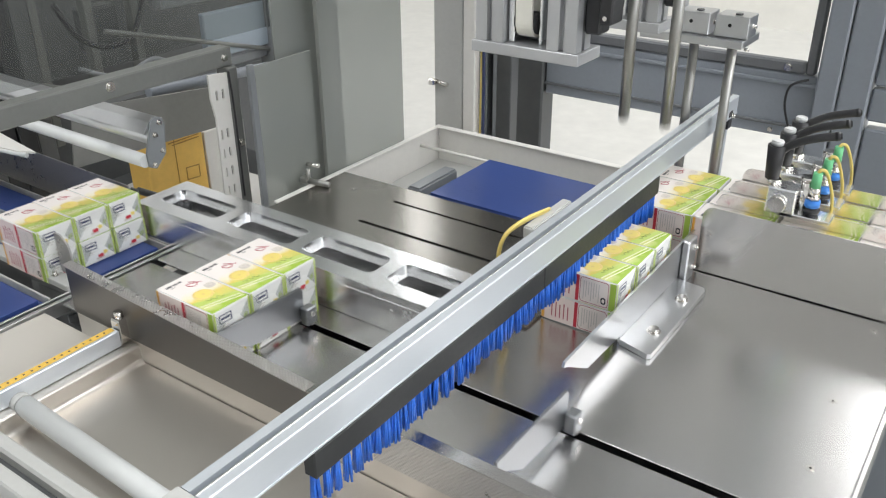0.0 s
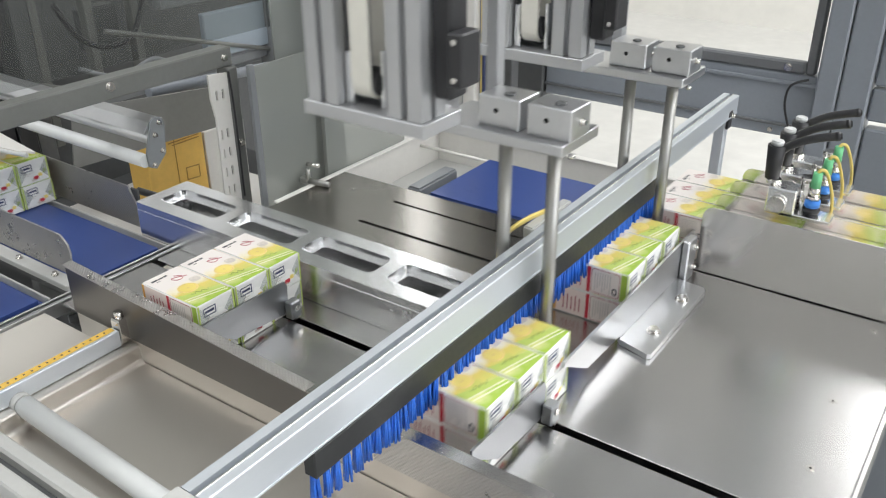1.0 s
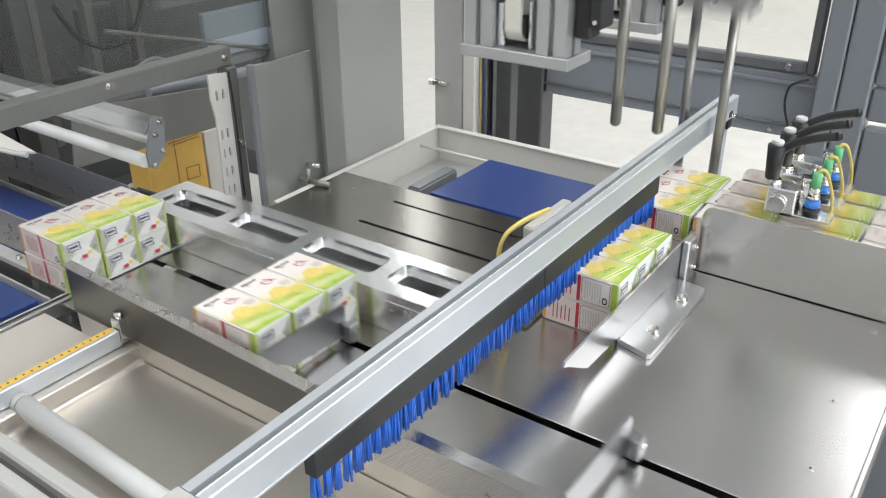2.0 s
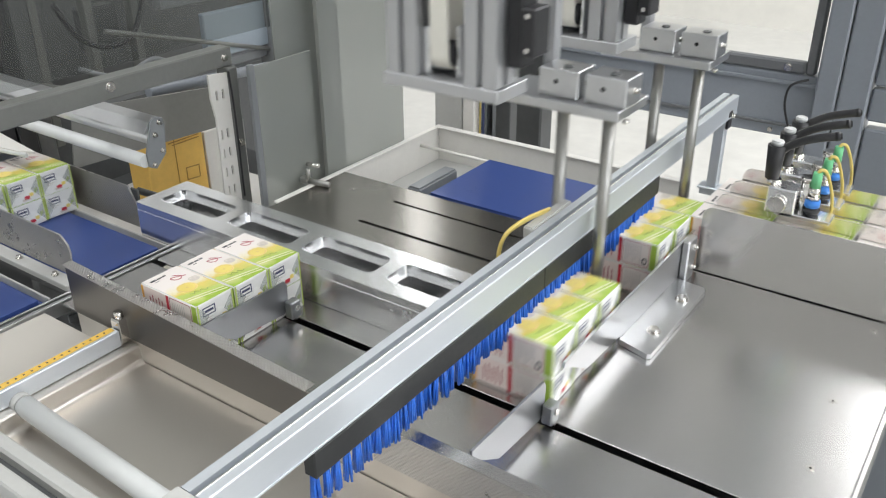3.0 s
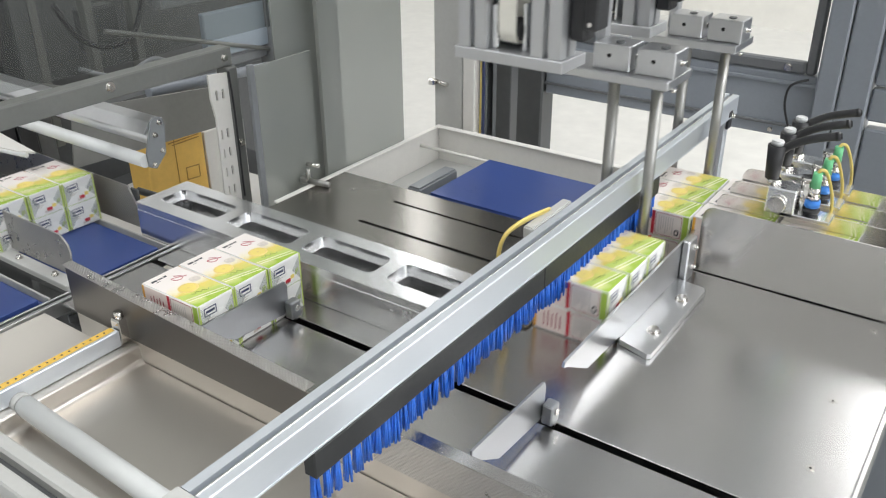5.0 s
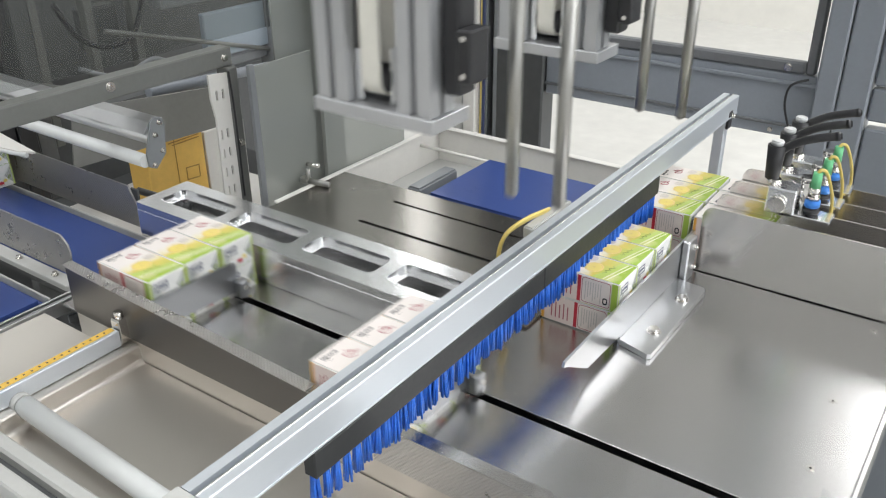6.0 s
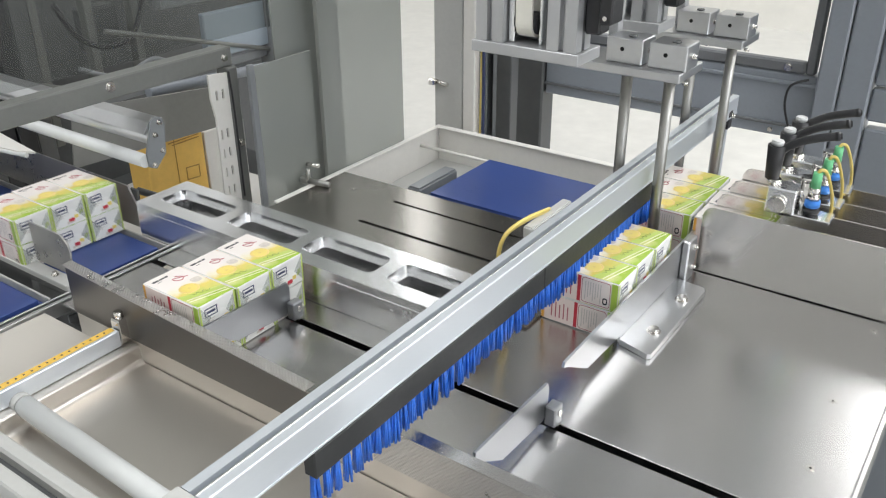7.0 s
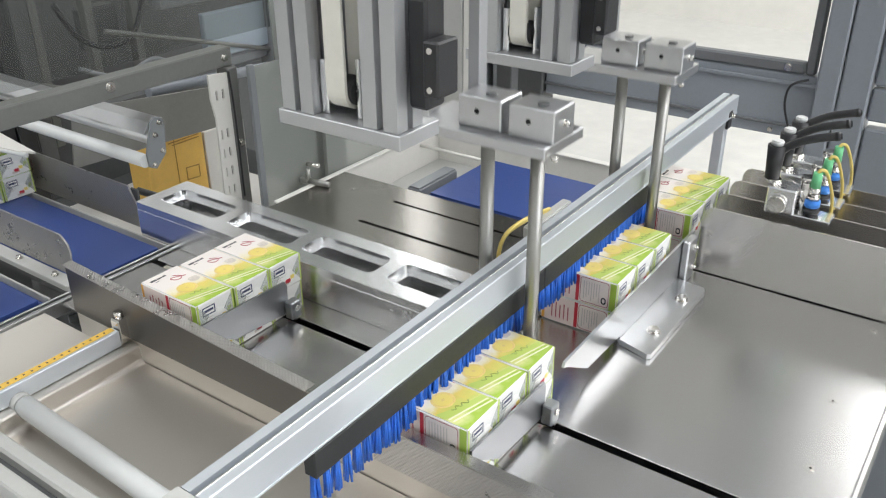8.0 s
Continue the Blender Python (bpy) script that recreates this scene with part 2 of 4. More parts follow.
def banded(name, stops, wobble=0.012, rough=0.35):
    """Printed card whose ink changes along x; stops are (metres, colour)."""
    m = shader(name, (1, 1, 1), rough)
    b = m.node_tree.nodes["Principled BSDF"]
    c = node(m, "ShaderNodeTexCoord")
    xyz = node(m, "ShaderNodeSeparateXYZ")
    n = node(m, "ShaderNodeTexNoise", Scale=55.0, Detail=3.0)
    wire(m, c.outputs["Object"], xyz.inputs[0])
    wire(m, c.outputs["Object"], n.inputs["Vector"])
    shift = node(m, "ShaderNodeMath")
    shift.operation = "MULTIPLY_ADD"
    shift.inputs[1].default_value, shift.inputs[2].default_value = wobble * 4, -wobble * 2
    wire(m, n.outputs["Fac"], shift.inputs[0])
    add = node(m, "ShaderNodeMath")
    wire(m, xyz.outputs["X"], add.inputs[0])
    wire(m, shift.outputs[0], add.inputs[1])
    r = node(m, "ShaderNodeMapRange")
    r.inputs["From Min"].default_value, r.inputs["From Max"].default_value = -0.054, 0.054
    wire(m, add.outputs[0], r.inputs["Value"])
    ramp = node(m, "ShaderNodeValToRGB")
    while len(ramp.color_ramp.elements) < len(stops):
        ramp.color_ramp.elements.new(0.5)
    for e, (x, colour) in zip(ramp.color_ramp.elements, stops):
        e.position, e.color = (x + 0.054) / 0.108, (*colour, 1)
    wire(m, r.outputs["Result"], ramp.inputs["Fac"])
    wire(m, ramp.outputs["Color"], b.inputs["Base Color"])
    return m


GUARD = clear_sheet("dusty_guard_plastic", (0.36, 0.374, 0.348), 0.55, 0.25)
HAZE = clear_sheet("hazy_cover_plastic", (0.22, 0.225, 0.22), 0.11, 0.6)
WRAP = clear_sheet("clear_wrapping_film", (0.85, 0.86, 0.86), 0.16, 0.08)
LUG_METAL = worn("satin_lug_steel", (0.37, 0.38, 0.395), 0.34, 1.0, grain=80, stretch=(1, 14, 1), vary=0.05, rough_vary=0.05, bump=0.02, depth=0.0004)
EMBOSSED = embossed("embossed_stainless", (0.49, 0.475, 0.46))
CARD_WHITE = worn("film_wrapped_white_board", (0.83, 0.83, 0.80), 0.26, grain=45, vary=0.04, rough_vary=0.06, bump=0.25, depth=0.0012, blotch=30)
PALE, CREAMY, LEMON, LIME, LEAF = (0.84, 0.78, 0.74), (0.84, 0.77, 0.58), (0.78, 0.63, 0.17), (0.60, 0.62, 0.16), (0.36, 0.52, 0.07)
TOP_PRINT = banded("carton_top_print", [(-0.054, PALE), (-0.012, PALE), (0.000, CREAMY), (0.012, LEMON), (0.024, LIME), (0.034, (0.66, 0.68, 0.28)), (0.045, LEAF), (0.052, LEAF)], 0.008, 0.25)
SIDE_PRINT = banded("carton_side_print", [(-0.054, (0.75, 0.38, 0.05)), (-0.050, (0.75, 0.38, 0.05)), (-0.048, (0.82, 0.69, 0.64)), (-0.006, (0.82, 0.70, 0.65)), (0.002, (0.82, 0.75, 0.70)), (0.043, (0.80, 0.73, 0.67)), (0.045, LEAF), (0.054, LEAF)], 0.0008, 0.28)
LEAF_DARK = shader("dark_green_ink", (0.20, 0.28, 0.05), 0.4)
PALE_LIME = shader("pale_lime_ink", (0.76, 0.76, 0.50), 0.4)
LEAF_INK = shader("leaf_green_ink", (0.47, 0.58, 0.13), 0.4)
GREY_INK = shader("grey_ink", (0.58, 0.54, 0.50), 0.5)
NAVY_INK = shader("navy_ink", (0.03, 0.04, 0.10), 0.4)
CUP_INK = worn("brown_picture_ink", (0.62, 0.56, 0.50), 0.4, grain=220, vary=0.25, bump=0)
PINK_INK = shader("faded_red_ink", (0.42, 0.10, 0.12), 0.4)


# ---- hall ----
def setting(name, bm, material, label=""):
    return tagged(part(name, bm, material), label, kind="structure")


setting("floor", shape((box, (-6, -4, FLOOR - 0.1), (5, 7, FLOOR))), CONCRETE, "pale polished hall floor")
setting("ceiling", shape((box, (-6, -4, CEIL), (5, 7, CEIL + 0.1))), HALL, "light grey hall ceiling")
setting("wall_north", shape((box, (-6, 7, FLOOR), (5, 7.1, CEIL))), CREAM, "plain cream hall wall")
setting("wall_south", shape((box, (-6, -4.1, FLOOR), (5, -4, CEIL))), HALL, "plain grey hall wall")
setting("wall_west", shape((box, (-6.1, -4, FLOOR), (-6, 7, CEIL))), HALL, "plain grey hall wall")
setting("wall_east", shape((box, (5, -4, FLOOR), (5.1, 7, CEIL))), HALL, "plain grey hall wall")

PACK = (0.108, 0.0595, 0.0425)
SLOT_Y = 0.699
LANES = (1.147, 1.2085, 1.270, 1.332)
LANE_MIDS = (1.1775, 1.239, 1.301)
P1_X, P1_Y, PM_Y, P0_Y = -0.415, 0.661, 0.976, 1.239
PITCH_X = 0.400


# ---- table ----
def screw(parent, p, r=0.006):
    x, y, z = p
    bm = shape((rod, (x, y, z - 0.001), (x, y, z + 0.0006), r, 20), (rod, (x, y, z), (x, y, z + 0.0009), r * 0.62, 20))
    s = part("countersunk_screw", bm, CHROME, parent)
    part("socket", shape((rod, (x, y, z), (x, y, z + 0.0011), r * 0.3, 6)), GAP, s)


def machine_table():
    t = thing("machine_table", (-0.5, 0.9, FLOOR), "brushed stainless steel machine table with a black chain slot", "machine table")
    part("near_plate", shape((box, (-1.05, 0.54, -0.004), (-0.04, SLOT_Y - 0.006, 0), 0.0008)), STEEL, t)
    far = part("far_plate", shape((box, (-1.05, SLOT_Y + 0.006, -0.004), (-0.04, 1.143, 0), 0.0008)), STEEL, t)
    part("lane_plate", shape((slab, [(-0.50, 1.150), (0.6, 1.150), (0.6, 1.60), (-0.30, 1.60), (-0.30, 1.352), (-0.50, 1.352)], [], -0.004, 0.0)), STEEL, t)
    part("slot_channel", shape((box, (-1.05, SLOT_Y - 0.012, -0.03), (-0.04, SLOT_Y + 0.012, -0.02)), (box, (-0.36, 1.138, -0.02), (0.6, 1.156, -0.012))), GAP, t, "black chain channel below the slot")
    part("edge_lip", shape((box, (-0.0395, 0.54, -0.05), (-0.034, 1.143, 0.0), 0.001)), STEEL, t)
    part("underframe", shape((box, (-1.02, 0.56, -0.10), (-0.08, 1.10, -0.035), 0.003)), DARKGREY, t)
    for x in (-0.98, -0.12):
        for y in (0.60, 1.06):
            part("leg", shape((box, (x - 0.025, y - 0.025, FLOOR), (x + 0.025, y + 0.025, -0.10), 0.003)), BLUEGREY, t)
    for p in ((-0.093, 0.925, 0), (-0.085, 1.115, 0), (-0.085, 0.79, 0)):
        screw(far, p, 0.005)


machine_table()


def brush_rail():
    r = thing("brush_rail", (-0.443, 0.9, 0), "slotted aluminium profile rail on a post with a blue brush", "rail")
    xl, xr, z0, z1 = -0.4464, -0.4180, 0.1351, 0.1694
    xm = (xl + xr) / 2 - 0.0005
    g = 0.0028
    prof = [(xl, z0), (xr, z0), (xr, z1 - 0.001), (xr - 0.001, z1), (xm + g, z1), (xm + g, z1 - 0.008), (xm - g, z1 - 0.008), (xm - g, z1), (xl + 0.001, z1), (xl, z1 - 0.001)]
    prof_ob = part("profile", shape((slab, prof, [], 0.2842, 1.5088, "y")), ALU, r)
    part("groove_floor", shape((box, (xm - g + 0.0003, 0.2881, z1 - 0.0078), (xm + g - 0.0003, 1.5040, z1 - 0.0065))), GREY, prof_ob, "dull groove floor")
    part("groove_bead", shape((box, (xm + g + 0.0004, 0.2842, z1), (xm + g + 0.0024, 1.5088, z1 + 0.0007), 0.0003)), MILLED, prof_ob)
    part("lower_bead", shape((box, (xr, 0.2842, z0 + 0.001), (xr + 0.0012, 1.5088, z0 + 0.0035), 0.0004)), ALU, prof_ob)
    part("end_block", shape((box, (xl - 0.002, 0.1953, z0 - 0.004), (xr + 0.002, 0.2837, z1 + 0.001), 0.0015)), LIGHTGREY, r)
    post = part("post", shape((box, (-0.4415, 1.465, 0.004), (-0.4225, 1.484, z0 - 0.0005), 0.0015)), ALU, r)
    part("foot", shape((box, (-0.456, 1.458, 0), (-0.405, 1.491, 0.004), 0.001), (box, (-0.452, 1.462, -0.012), (-0.28, 1.488, -0.0002), 0.001)), ALU, post)
    part("angle_bracket", shape((box, (-0.4220, 1.465, z0 - 0.018), (-0.4172, 1.484, z0 + 0.014), 0.001)), BLACK, post)
    bolt(r, (-0.4172, 1.481, z0 + 0.004), "x", 0.004)
    rng = random.Random(4)
    for y0, y1 in ((0.3965, 0.7995), (0.8005, 1.1535)):
        holder = part("brush_holder", shape((box, (-0.4312, y0, 0.1063), (-0.4168, y1, 0.1348), 0.001)), HOLDER, r, "dark grey plastic brush holder")
        y = y0 + 0.004
        while y < y1 - 0.002:
            tuft = bmesh.new()
            lean_x, lean_y = rng.gauss(0, 0.0012), rng.gauss(-0.0006, 0.0009)
            length = 0.073 + rng.gauss(0, 0.0018)
            for k in range(18):
                a, d = rng.uniform(0, 6.28), 0.0039 * rng.random() ** 0.5
                bx, by = d * math.cos(a), d * math.sin(a)
                z = length + rng.uniform(-0.003, 0.003)
                rod(tuft, (-0.4235 + bx * 0.7, y + by * 0.7, 0.1068), (-0.4235 + bx * 1.3 + lean_x, y + by * 1.3 + lean_y, z), 0.0014, 5, 0.0013)
            part("bristle_tuft", tuft, BRISTLE, holder)
            y += 0.0138 + rng.uniform(-0.0008, 0.0008)
    s = thing("reflex_sensor", (-0.4541, 0.9180, 0.1415), "small beige sensor with a yellow cable on the rail", "sensor")
    part("housing", shape((box, (-0.4614, 0.8203, 0.1532), (-0.4468, 0.9229, 0.1713), 0.002, 2)), LIGHTGREY, s)
    part("cable", shape((tube, [(-0.4570, 0.8789, 0.1737), (-0.4629, 0.8301, 0.1766), (-0.4746, 0.8028, 0.1630), (-0.4805, 0.7959, 0.1317), (-0.4805, 0.8057, 0.0633), (-0.4785, 0.8203, 0.0145)], 0.0024)), YELLOW, s)
    part("cable", shape((tube, [(-0.4570, 0.8741, 0.1727), (-0.4668, 0.8252, 0.1708), (-0.4805, 0.8086, 0.1532), (-0.4854, 0.8057, 0.1122), (-0.4854, 0.8203, 0.0145)], 0.002)), YELLOW, s)


brush_rail()


def milled_guide():
    f = thing("milled_guide", (-0.84, 0.80, 0), "milled aluminium guide with a row of rounded pockets", "machine guide")
    holes = [ring(x, 0.801, 0.133, 0.053, 0.011) for x in (-1.052, -0.895, -0.738, -0.581)]
    top = part("top_plate", shape((slab, ring(-0.8215, 0.80, 0.643, 0.106, 0.003), holes, 0.048, 0.060)), MILLED, f)
    for x in (-1.052, -0.895, -0.738, -0.581):
        part("pocket_ledge", shape((slab, ring(x, 0.799, 0.150, 0.078, 0.013), [ring(x, 0.801, 0.116, 0.036, 0.008)], 0.034, 0.0478)), MILLED, top)
    part("front_wall", shape((box, (-1.143, 0.747, 0.0005), (-0.502, 0.7565, 0.0476), 0.0006)), MILLED, f)
    part("back_wall", shape((box, (-1.143, 0.842, 0.0005), (-0.502, 0.852, 0.0476), 0.0006)), MILLED, f)
    for x in (-1.138, -0.97, -0.815, -0.66, -0.507):
        part("rib", shape((box, (x - 0.004, 0.7575, 0.0005), (x + 0.004, 0.8415, 0.0336), 0.0005)), MILLED, f)


milled_guide()


def slotted_plate():
    p = thing("slotted_plate", (-0.75, 1.03, -0.003), "dark stainless plate with two narrow slots", "machine plate")
    bm = shape((slab, [(-1.041, 0.856), (-0.47, 0.856), (-0.47, 1.142), (-1.041, 1.142)], [ring(-0.69, 1.084, 0.37, 0.006, 0.0028), ring(-0.69, 0.988, 0.37, 0.008, 0.0035)], 0.0006, 0.004))
    part("sheet", bm, DARK_STEEL, p)
    # added black sheet that paints the shade seen through both slots
    part("slot_shade_sheet", shape((box, (-0.88, 0.975, -0.0003), (-0.50, 1.095, 0.0003))), GAP, p, "black sheet in place of the shade in the slots")
    screw(p, (-0.972, 1.088, 0.004), 0.005)


slotted_plate()


def feed_belt():
    b = thing("feed_belt", (-0.7, 1.26, -0.02), "flat dark blue conveyor belt in the tray", "conveyor belt")
    part("belt", shape((box, (-0.858, 1.151, -0.020), (-0.505, 1.372, 0.000), 0.009, 3)), BELT, b)
    part("bed", shape((box, (-0.84, 1.16, -0.055), (-0.52, 1.36, -0.0205))), LIGHTGREY, b)
    part("side_bar", shape((box, (-0.897, 1.150, -0.02), (-0.866, 1.275, 0.006), 0.004, 2)), GREY, b)


feed_belt()


def white_tray():
    t = thing("white_tray", (-0.75, 1.2, -0.075), "white painted steel tray frame round the belt", "tray")
    part("side_wall", shape((box, (-1.049, 0.965, -0.075), (-1.045, 1.462, 0.002)), (box, (-1.053, 0.962, 0.002), (-1.041, 1.472, 0.0055), 0.0012)), WHITE, t)
    part("end_wall", shape((box, (-1.0445, 1.462, -0.075), (-0.47, 1.467, 0.002)), (box, (-1.0405, 1.456, 0.002), (-0.47, 1.472, 0.0055), 0.0012)), WHITE, t)
    part("bottom", shape((box, (-1.0445, 1.145, -0.075), (-0.48, 1.4615, -0.071))), LIGHTGREY, t)
    part("tie_bar", shape((rod, (-1.0445, 1.395, -0.02), (-0.86, 1.395, -0.02), 0.0035, 12)), WHITE, t)


white_tray()


def embossed_guide():
    s = thing("embossed_guide", (-0.7, 0.545, 0), "diamond embossed stainless angle guide beside the chain slot", "machine guide")
    part("wall", shape((slab, [(-0.540, 0.011), (-0.270, 0.011), (-0.270, 0.0585), (-0.540, 0.0585)], [], 0.5285, 0.5305, "y")), EMBOSSED, s)
    # same sheet as the embossed wall; its darker tone imitates a dark reflection
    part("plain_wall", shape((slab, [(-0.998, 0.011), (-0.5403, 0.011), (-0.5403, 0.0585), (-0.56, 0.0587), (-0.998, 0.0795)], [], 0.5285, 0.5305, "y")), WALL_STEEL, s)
    part("top_lip", shape((slab, [(-1.008, 0.0800), (-0.560, 0.0590), (-0.560, 0.0606), (-1.006, 0.0816)], [], 0.5283, 0.5440, "y")), EMBOSSED, s)
    part("smooth_lip", shape((slab, [(-0.5597, 0.5283), (-0.268, 0.5283), (-0.255, 0.536), (-0.262, 0.5440), (-0.5597, 0.5440)], [], 0.0590, 0.0606)), STEEL_X, s)
    # inner wall takes the dark plate's steel, again for the dark reflection
    part("inner_wall", shape((slab, [(-1.00, 0.001), (-0.275, 0.001), (-0.275, 0.0585), (-0.56, 0.0585), (-1.00, 0.0795)], [], 0.5424, 0.5440, "y")), DARK_STEEL, s)
    part("base_flange", shape((box, (-1.00, 0.5307, 0.017), (-0.275, 0.5422, 0.019), 0.0004)), STEEL_X, s)


embossed_guide()


def pan():
    p = thing("drip_pan", (-0.6, 0.35, -0.03), "smooth stainless drip pan with rounded raised edge", "pan")
    bend = [(-0.866 + 0.004 * math.sin(radians(k * 20)), 0.002 + 0.004 * math.cos(radians(k * 20))) for k in range(5)]
    dip = [(-0.853 - 0.008 * math.cos(radians(10 + k * 20)), -0.012 - 0.008 * math.sin(radians(10 + k * 20))) for k in range(5)]
    face = [(-0.905, 0.006), *bend, *dip, (-0.36, -0.020)]
    prof = face + [(x - 0.0008, z - 0.004) for x, z in reversed(face)]
    part("sheet", shape((slab, prof, [], 0.10, 0.5295, "y")), PAN_STEEL, p)
    part("back_edge", shape((box, (-0.998, 0.5307, -0.03), (-0.36, 0.5340, 0.0165), 0.0006)), PAN_STEEL, p)
    for y in (0.405, 0.418):
        screw(p, (-1.02, y, -0.001), 0.004)
    part("side_plate", shape((box, (-1.05, 0.10, -0.006), (-0.9055, 0.512, -0.001), 0.001)), PALE_STEEL, p)


pan()


def ruler_bar():
    r = thing("ruler_bar", (-0.885, 0.40, 0.006), "aluminium bar with a yellow measuring rule and a clamp", "ruler")
    part("bar", shape((box, (-0.893, 0.15, 0.0065), (-0.877, 0.515, 0.030), 0.001)), ALU, r)
    rule = part("rule", shape((box, (-0.892, 0.15, 0.030), (-0.882, 0.512, 0.0306))), RULE, r, "yellow rule strip with dark marks")
    y = 0.16
    while y < 0.51:
        part("mark", shape((box, (-0.8885, y - 0.0012, 0.0306), (-0.8855, y + 0.0012, 0.0308))), INK, rule)
        y += 0.01
    c = part("clamp", shape((box, (-0.895, 0.516, 0.0065), (-0.878, 0.533, 0.042), 0.002)), CHROME, r)
    part("clamp_screw", shape((rod, (-0.8865, 0.5245, 0.042), (-0.8865, 0.5245, 0.052), 0.006, 14, None, 0.001)), CHROME, c)


ruler_bar()


def roller():
    r = thing("guide_roller", (-0.65, 0.36, -0.02), "pale smooth guide roller at the pan edge", "roller")
    part("tube", shape((rod, (-0.865, 0.372, 0.006), (-0.40, 0.355, 0.006), 0.0125, 28)), ROLLER, r)
    part("end_cap", shape((rod, (-0.885, 0.3727, 0.006), (-0.866, 0.372, 0.006), 0.0128, 20)), LIGHTGREY, r)
    part("bracket", shape((box, (-0.905, 0.335, -0.024), (-0.886, 0.385, 0.012), 0.002)), LIGHTGREY, r)
    f = thing("side_frame", (-0.7, 0.31, FLOOR), "pale grey steel side frame with a groove", "machine frame")
    part("outer_bar", shape((box, (-0.95, 0.285, -0.03), (-0.40, 0.303, 0.004), 0.002)), LIGHTGREY, f)
    part("inner_bar", shape((box, (-0.90, 0.318, -0.03), (-0.40, 0.337, -0.004), 0.003)), LIGHTGREY, f)
    part("groove", shape((box, (-0.90, 0.3035, -0.03), (-0.40, 0.3175, -0.018))), DARKGREY, f)
    part("latch", shape((box, (-0.872, 0.306, -0.018), (-0.856, 0.317, 0.004), 0.002)), CHROME, f)
    part("apron", shape((box, (-1.05, 0.02, -0.035), (-0.40, 0.284, -0.02), 0.002)), SATIN, f)
    part("pedestal", shape((box, (-0.94, 0.05, FLOOR), (-0.42, 0.33, -0.036), 0.004)), LIGHTGREY, f)


roller()


def exit_conveyor(y0, y1, x1, label):
    b = thing("exit_conveyor", (-1.5, (y0 + y1) / 2, -0.03), label, "conveyor belt", "exit conveyors")
    part("belt", shape((box, (-2.4, y0, -0.022), (x1, y1, -0.001), 0.010, 4)), BELT, b)
    part("bed", shape((box, (-2.4, y0 + 0.01, -0.06), (x1 - 0.03, y1 - 0.01, -0.0225))), DARKGREY, b)
    part("side_strip", shape((box, (-2.4, y1 + 0.0005, -0.02), (x1, y1 + 0.004, 0.001), 0.0008)), LIGHTGREY, b)


exit_conveyor(0.60, 0.742, -1.073, "dark blue exit conveyor belt")
exit_conveyor(0.40, 0.535, -1.078, "lower dark blue conveyor belt")
for x0, x1 in ((-1.0605, -1.0535), (-1.0715, -1.0675)):
    lone("seam_bar", shape((box, (x0, 0.40, -0.02), (x1, 0.80, 0.0022), 0.0006)), SATIN, "polished seam bar between belt and table", "seam bar", "seam bars")


def belt_guides():
    g = thing("embossed_belt_guide", (-1.2, 0.575, 0), "embossed steel belt guide on a strip with screws", "belt guide")
    part("sheet", shape((slab, [(-1.7, 0.012), (-1.10, 0.012), (-1.088, 0.030), (-1.084, 0.050), (-1.087, 0.064), (-1.103, 0.076), (-1.7, 0.076)], [], 0.586, 0.589, "y")), EMBOSSED, g)
    strip = part("strip", shape((box, (-1.7, 0.562, 0.001), (-1.07, 0.585, 0.011), 0.001)), LIGHTGREY, g)
    for x in (-1.31, -1.21, -1.115):
        bolt(strip, (x, 0.573, 0.011), "z", 0.004, "screw")
    w = thing("belt_side_plate", (-1.4, 0.765, 0), "grey perforated side plate along the exit belt", "belt guide")
    part("plate", shape((slab, [(-2.2, 0.0), (-1.16, 0.0), (-1.165, 0.035), (-1.185, 0.072), (-2.2, 0.080)], [], 0.764, 0.767, "y")), EMBOSSED, w)
    part("end_strip", shape((box, (-1.183, 0.7675, 0.0), (-1.165, 0.772, 0.068), 0.001)), DARKGREY, w)
    part("bracket", shape((box, (-1.15, 0.752, -0.02), (-1.075, 0.790, 0.0005), 0.002)), LIGHTGREY, w)
    part("knob", shape((rod, (-1.115, 0.775, 0.0006), (-1.115, 0.775, 0.016), 0.010, 16, None, 0.002)), BLACK, w)
    part("shaft", shape((rod, (-1.21, 0.80, 0.045), (-1.10, 0.82, 0.035), 0.006, 12)), DARKGREY, w)


belt_guides()


def lane_divider(y):
    x0 = -0.343
    d = thing("lane_divider", (-0.1, y, 0), "brushed steel lane divider plate with a rounded corner", "divider plate", "lane dividers")
    part("plate", shape((slab, [(x0, 0.002), (0.6, 0.002), (0.6, 0.107), (x0 + 0.014, 0.107), (x0 + 0.006, 0.104), (x0 + 0.002, 0.099), (x0, 0.092)], [], y - 0.0011, y + 0.0011, "y")), LANE_STEEL, d)
    part("foot_strip", shape((box, (x0 + 0.01, y + 0.0013, 0.0005), (0.6, y + 0.006, 0.008))), LIGHTGREY, d)


for lane_y in LANES:
    lane_divider(lane_y)


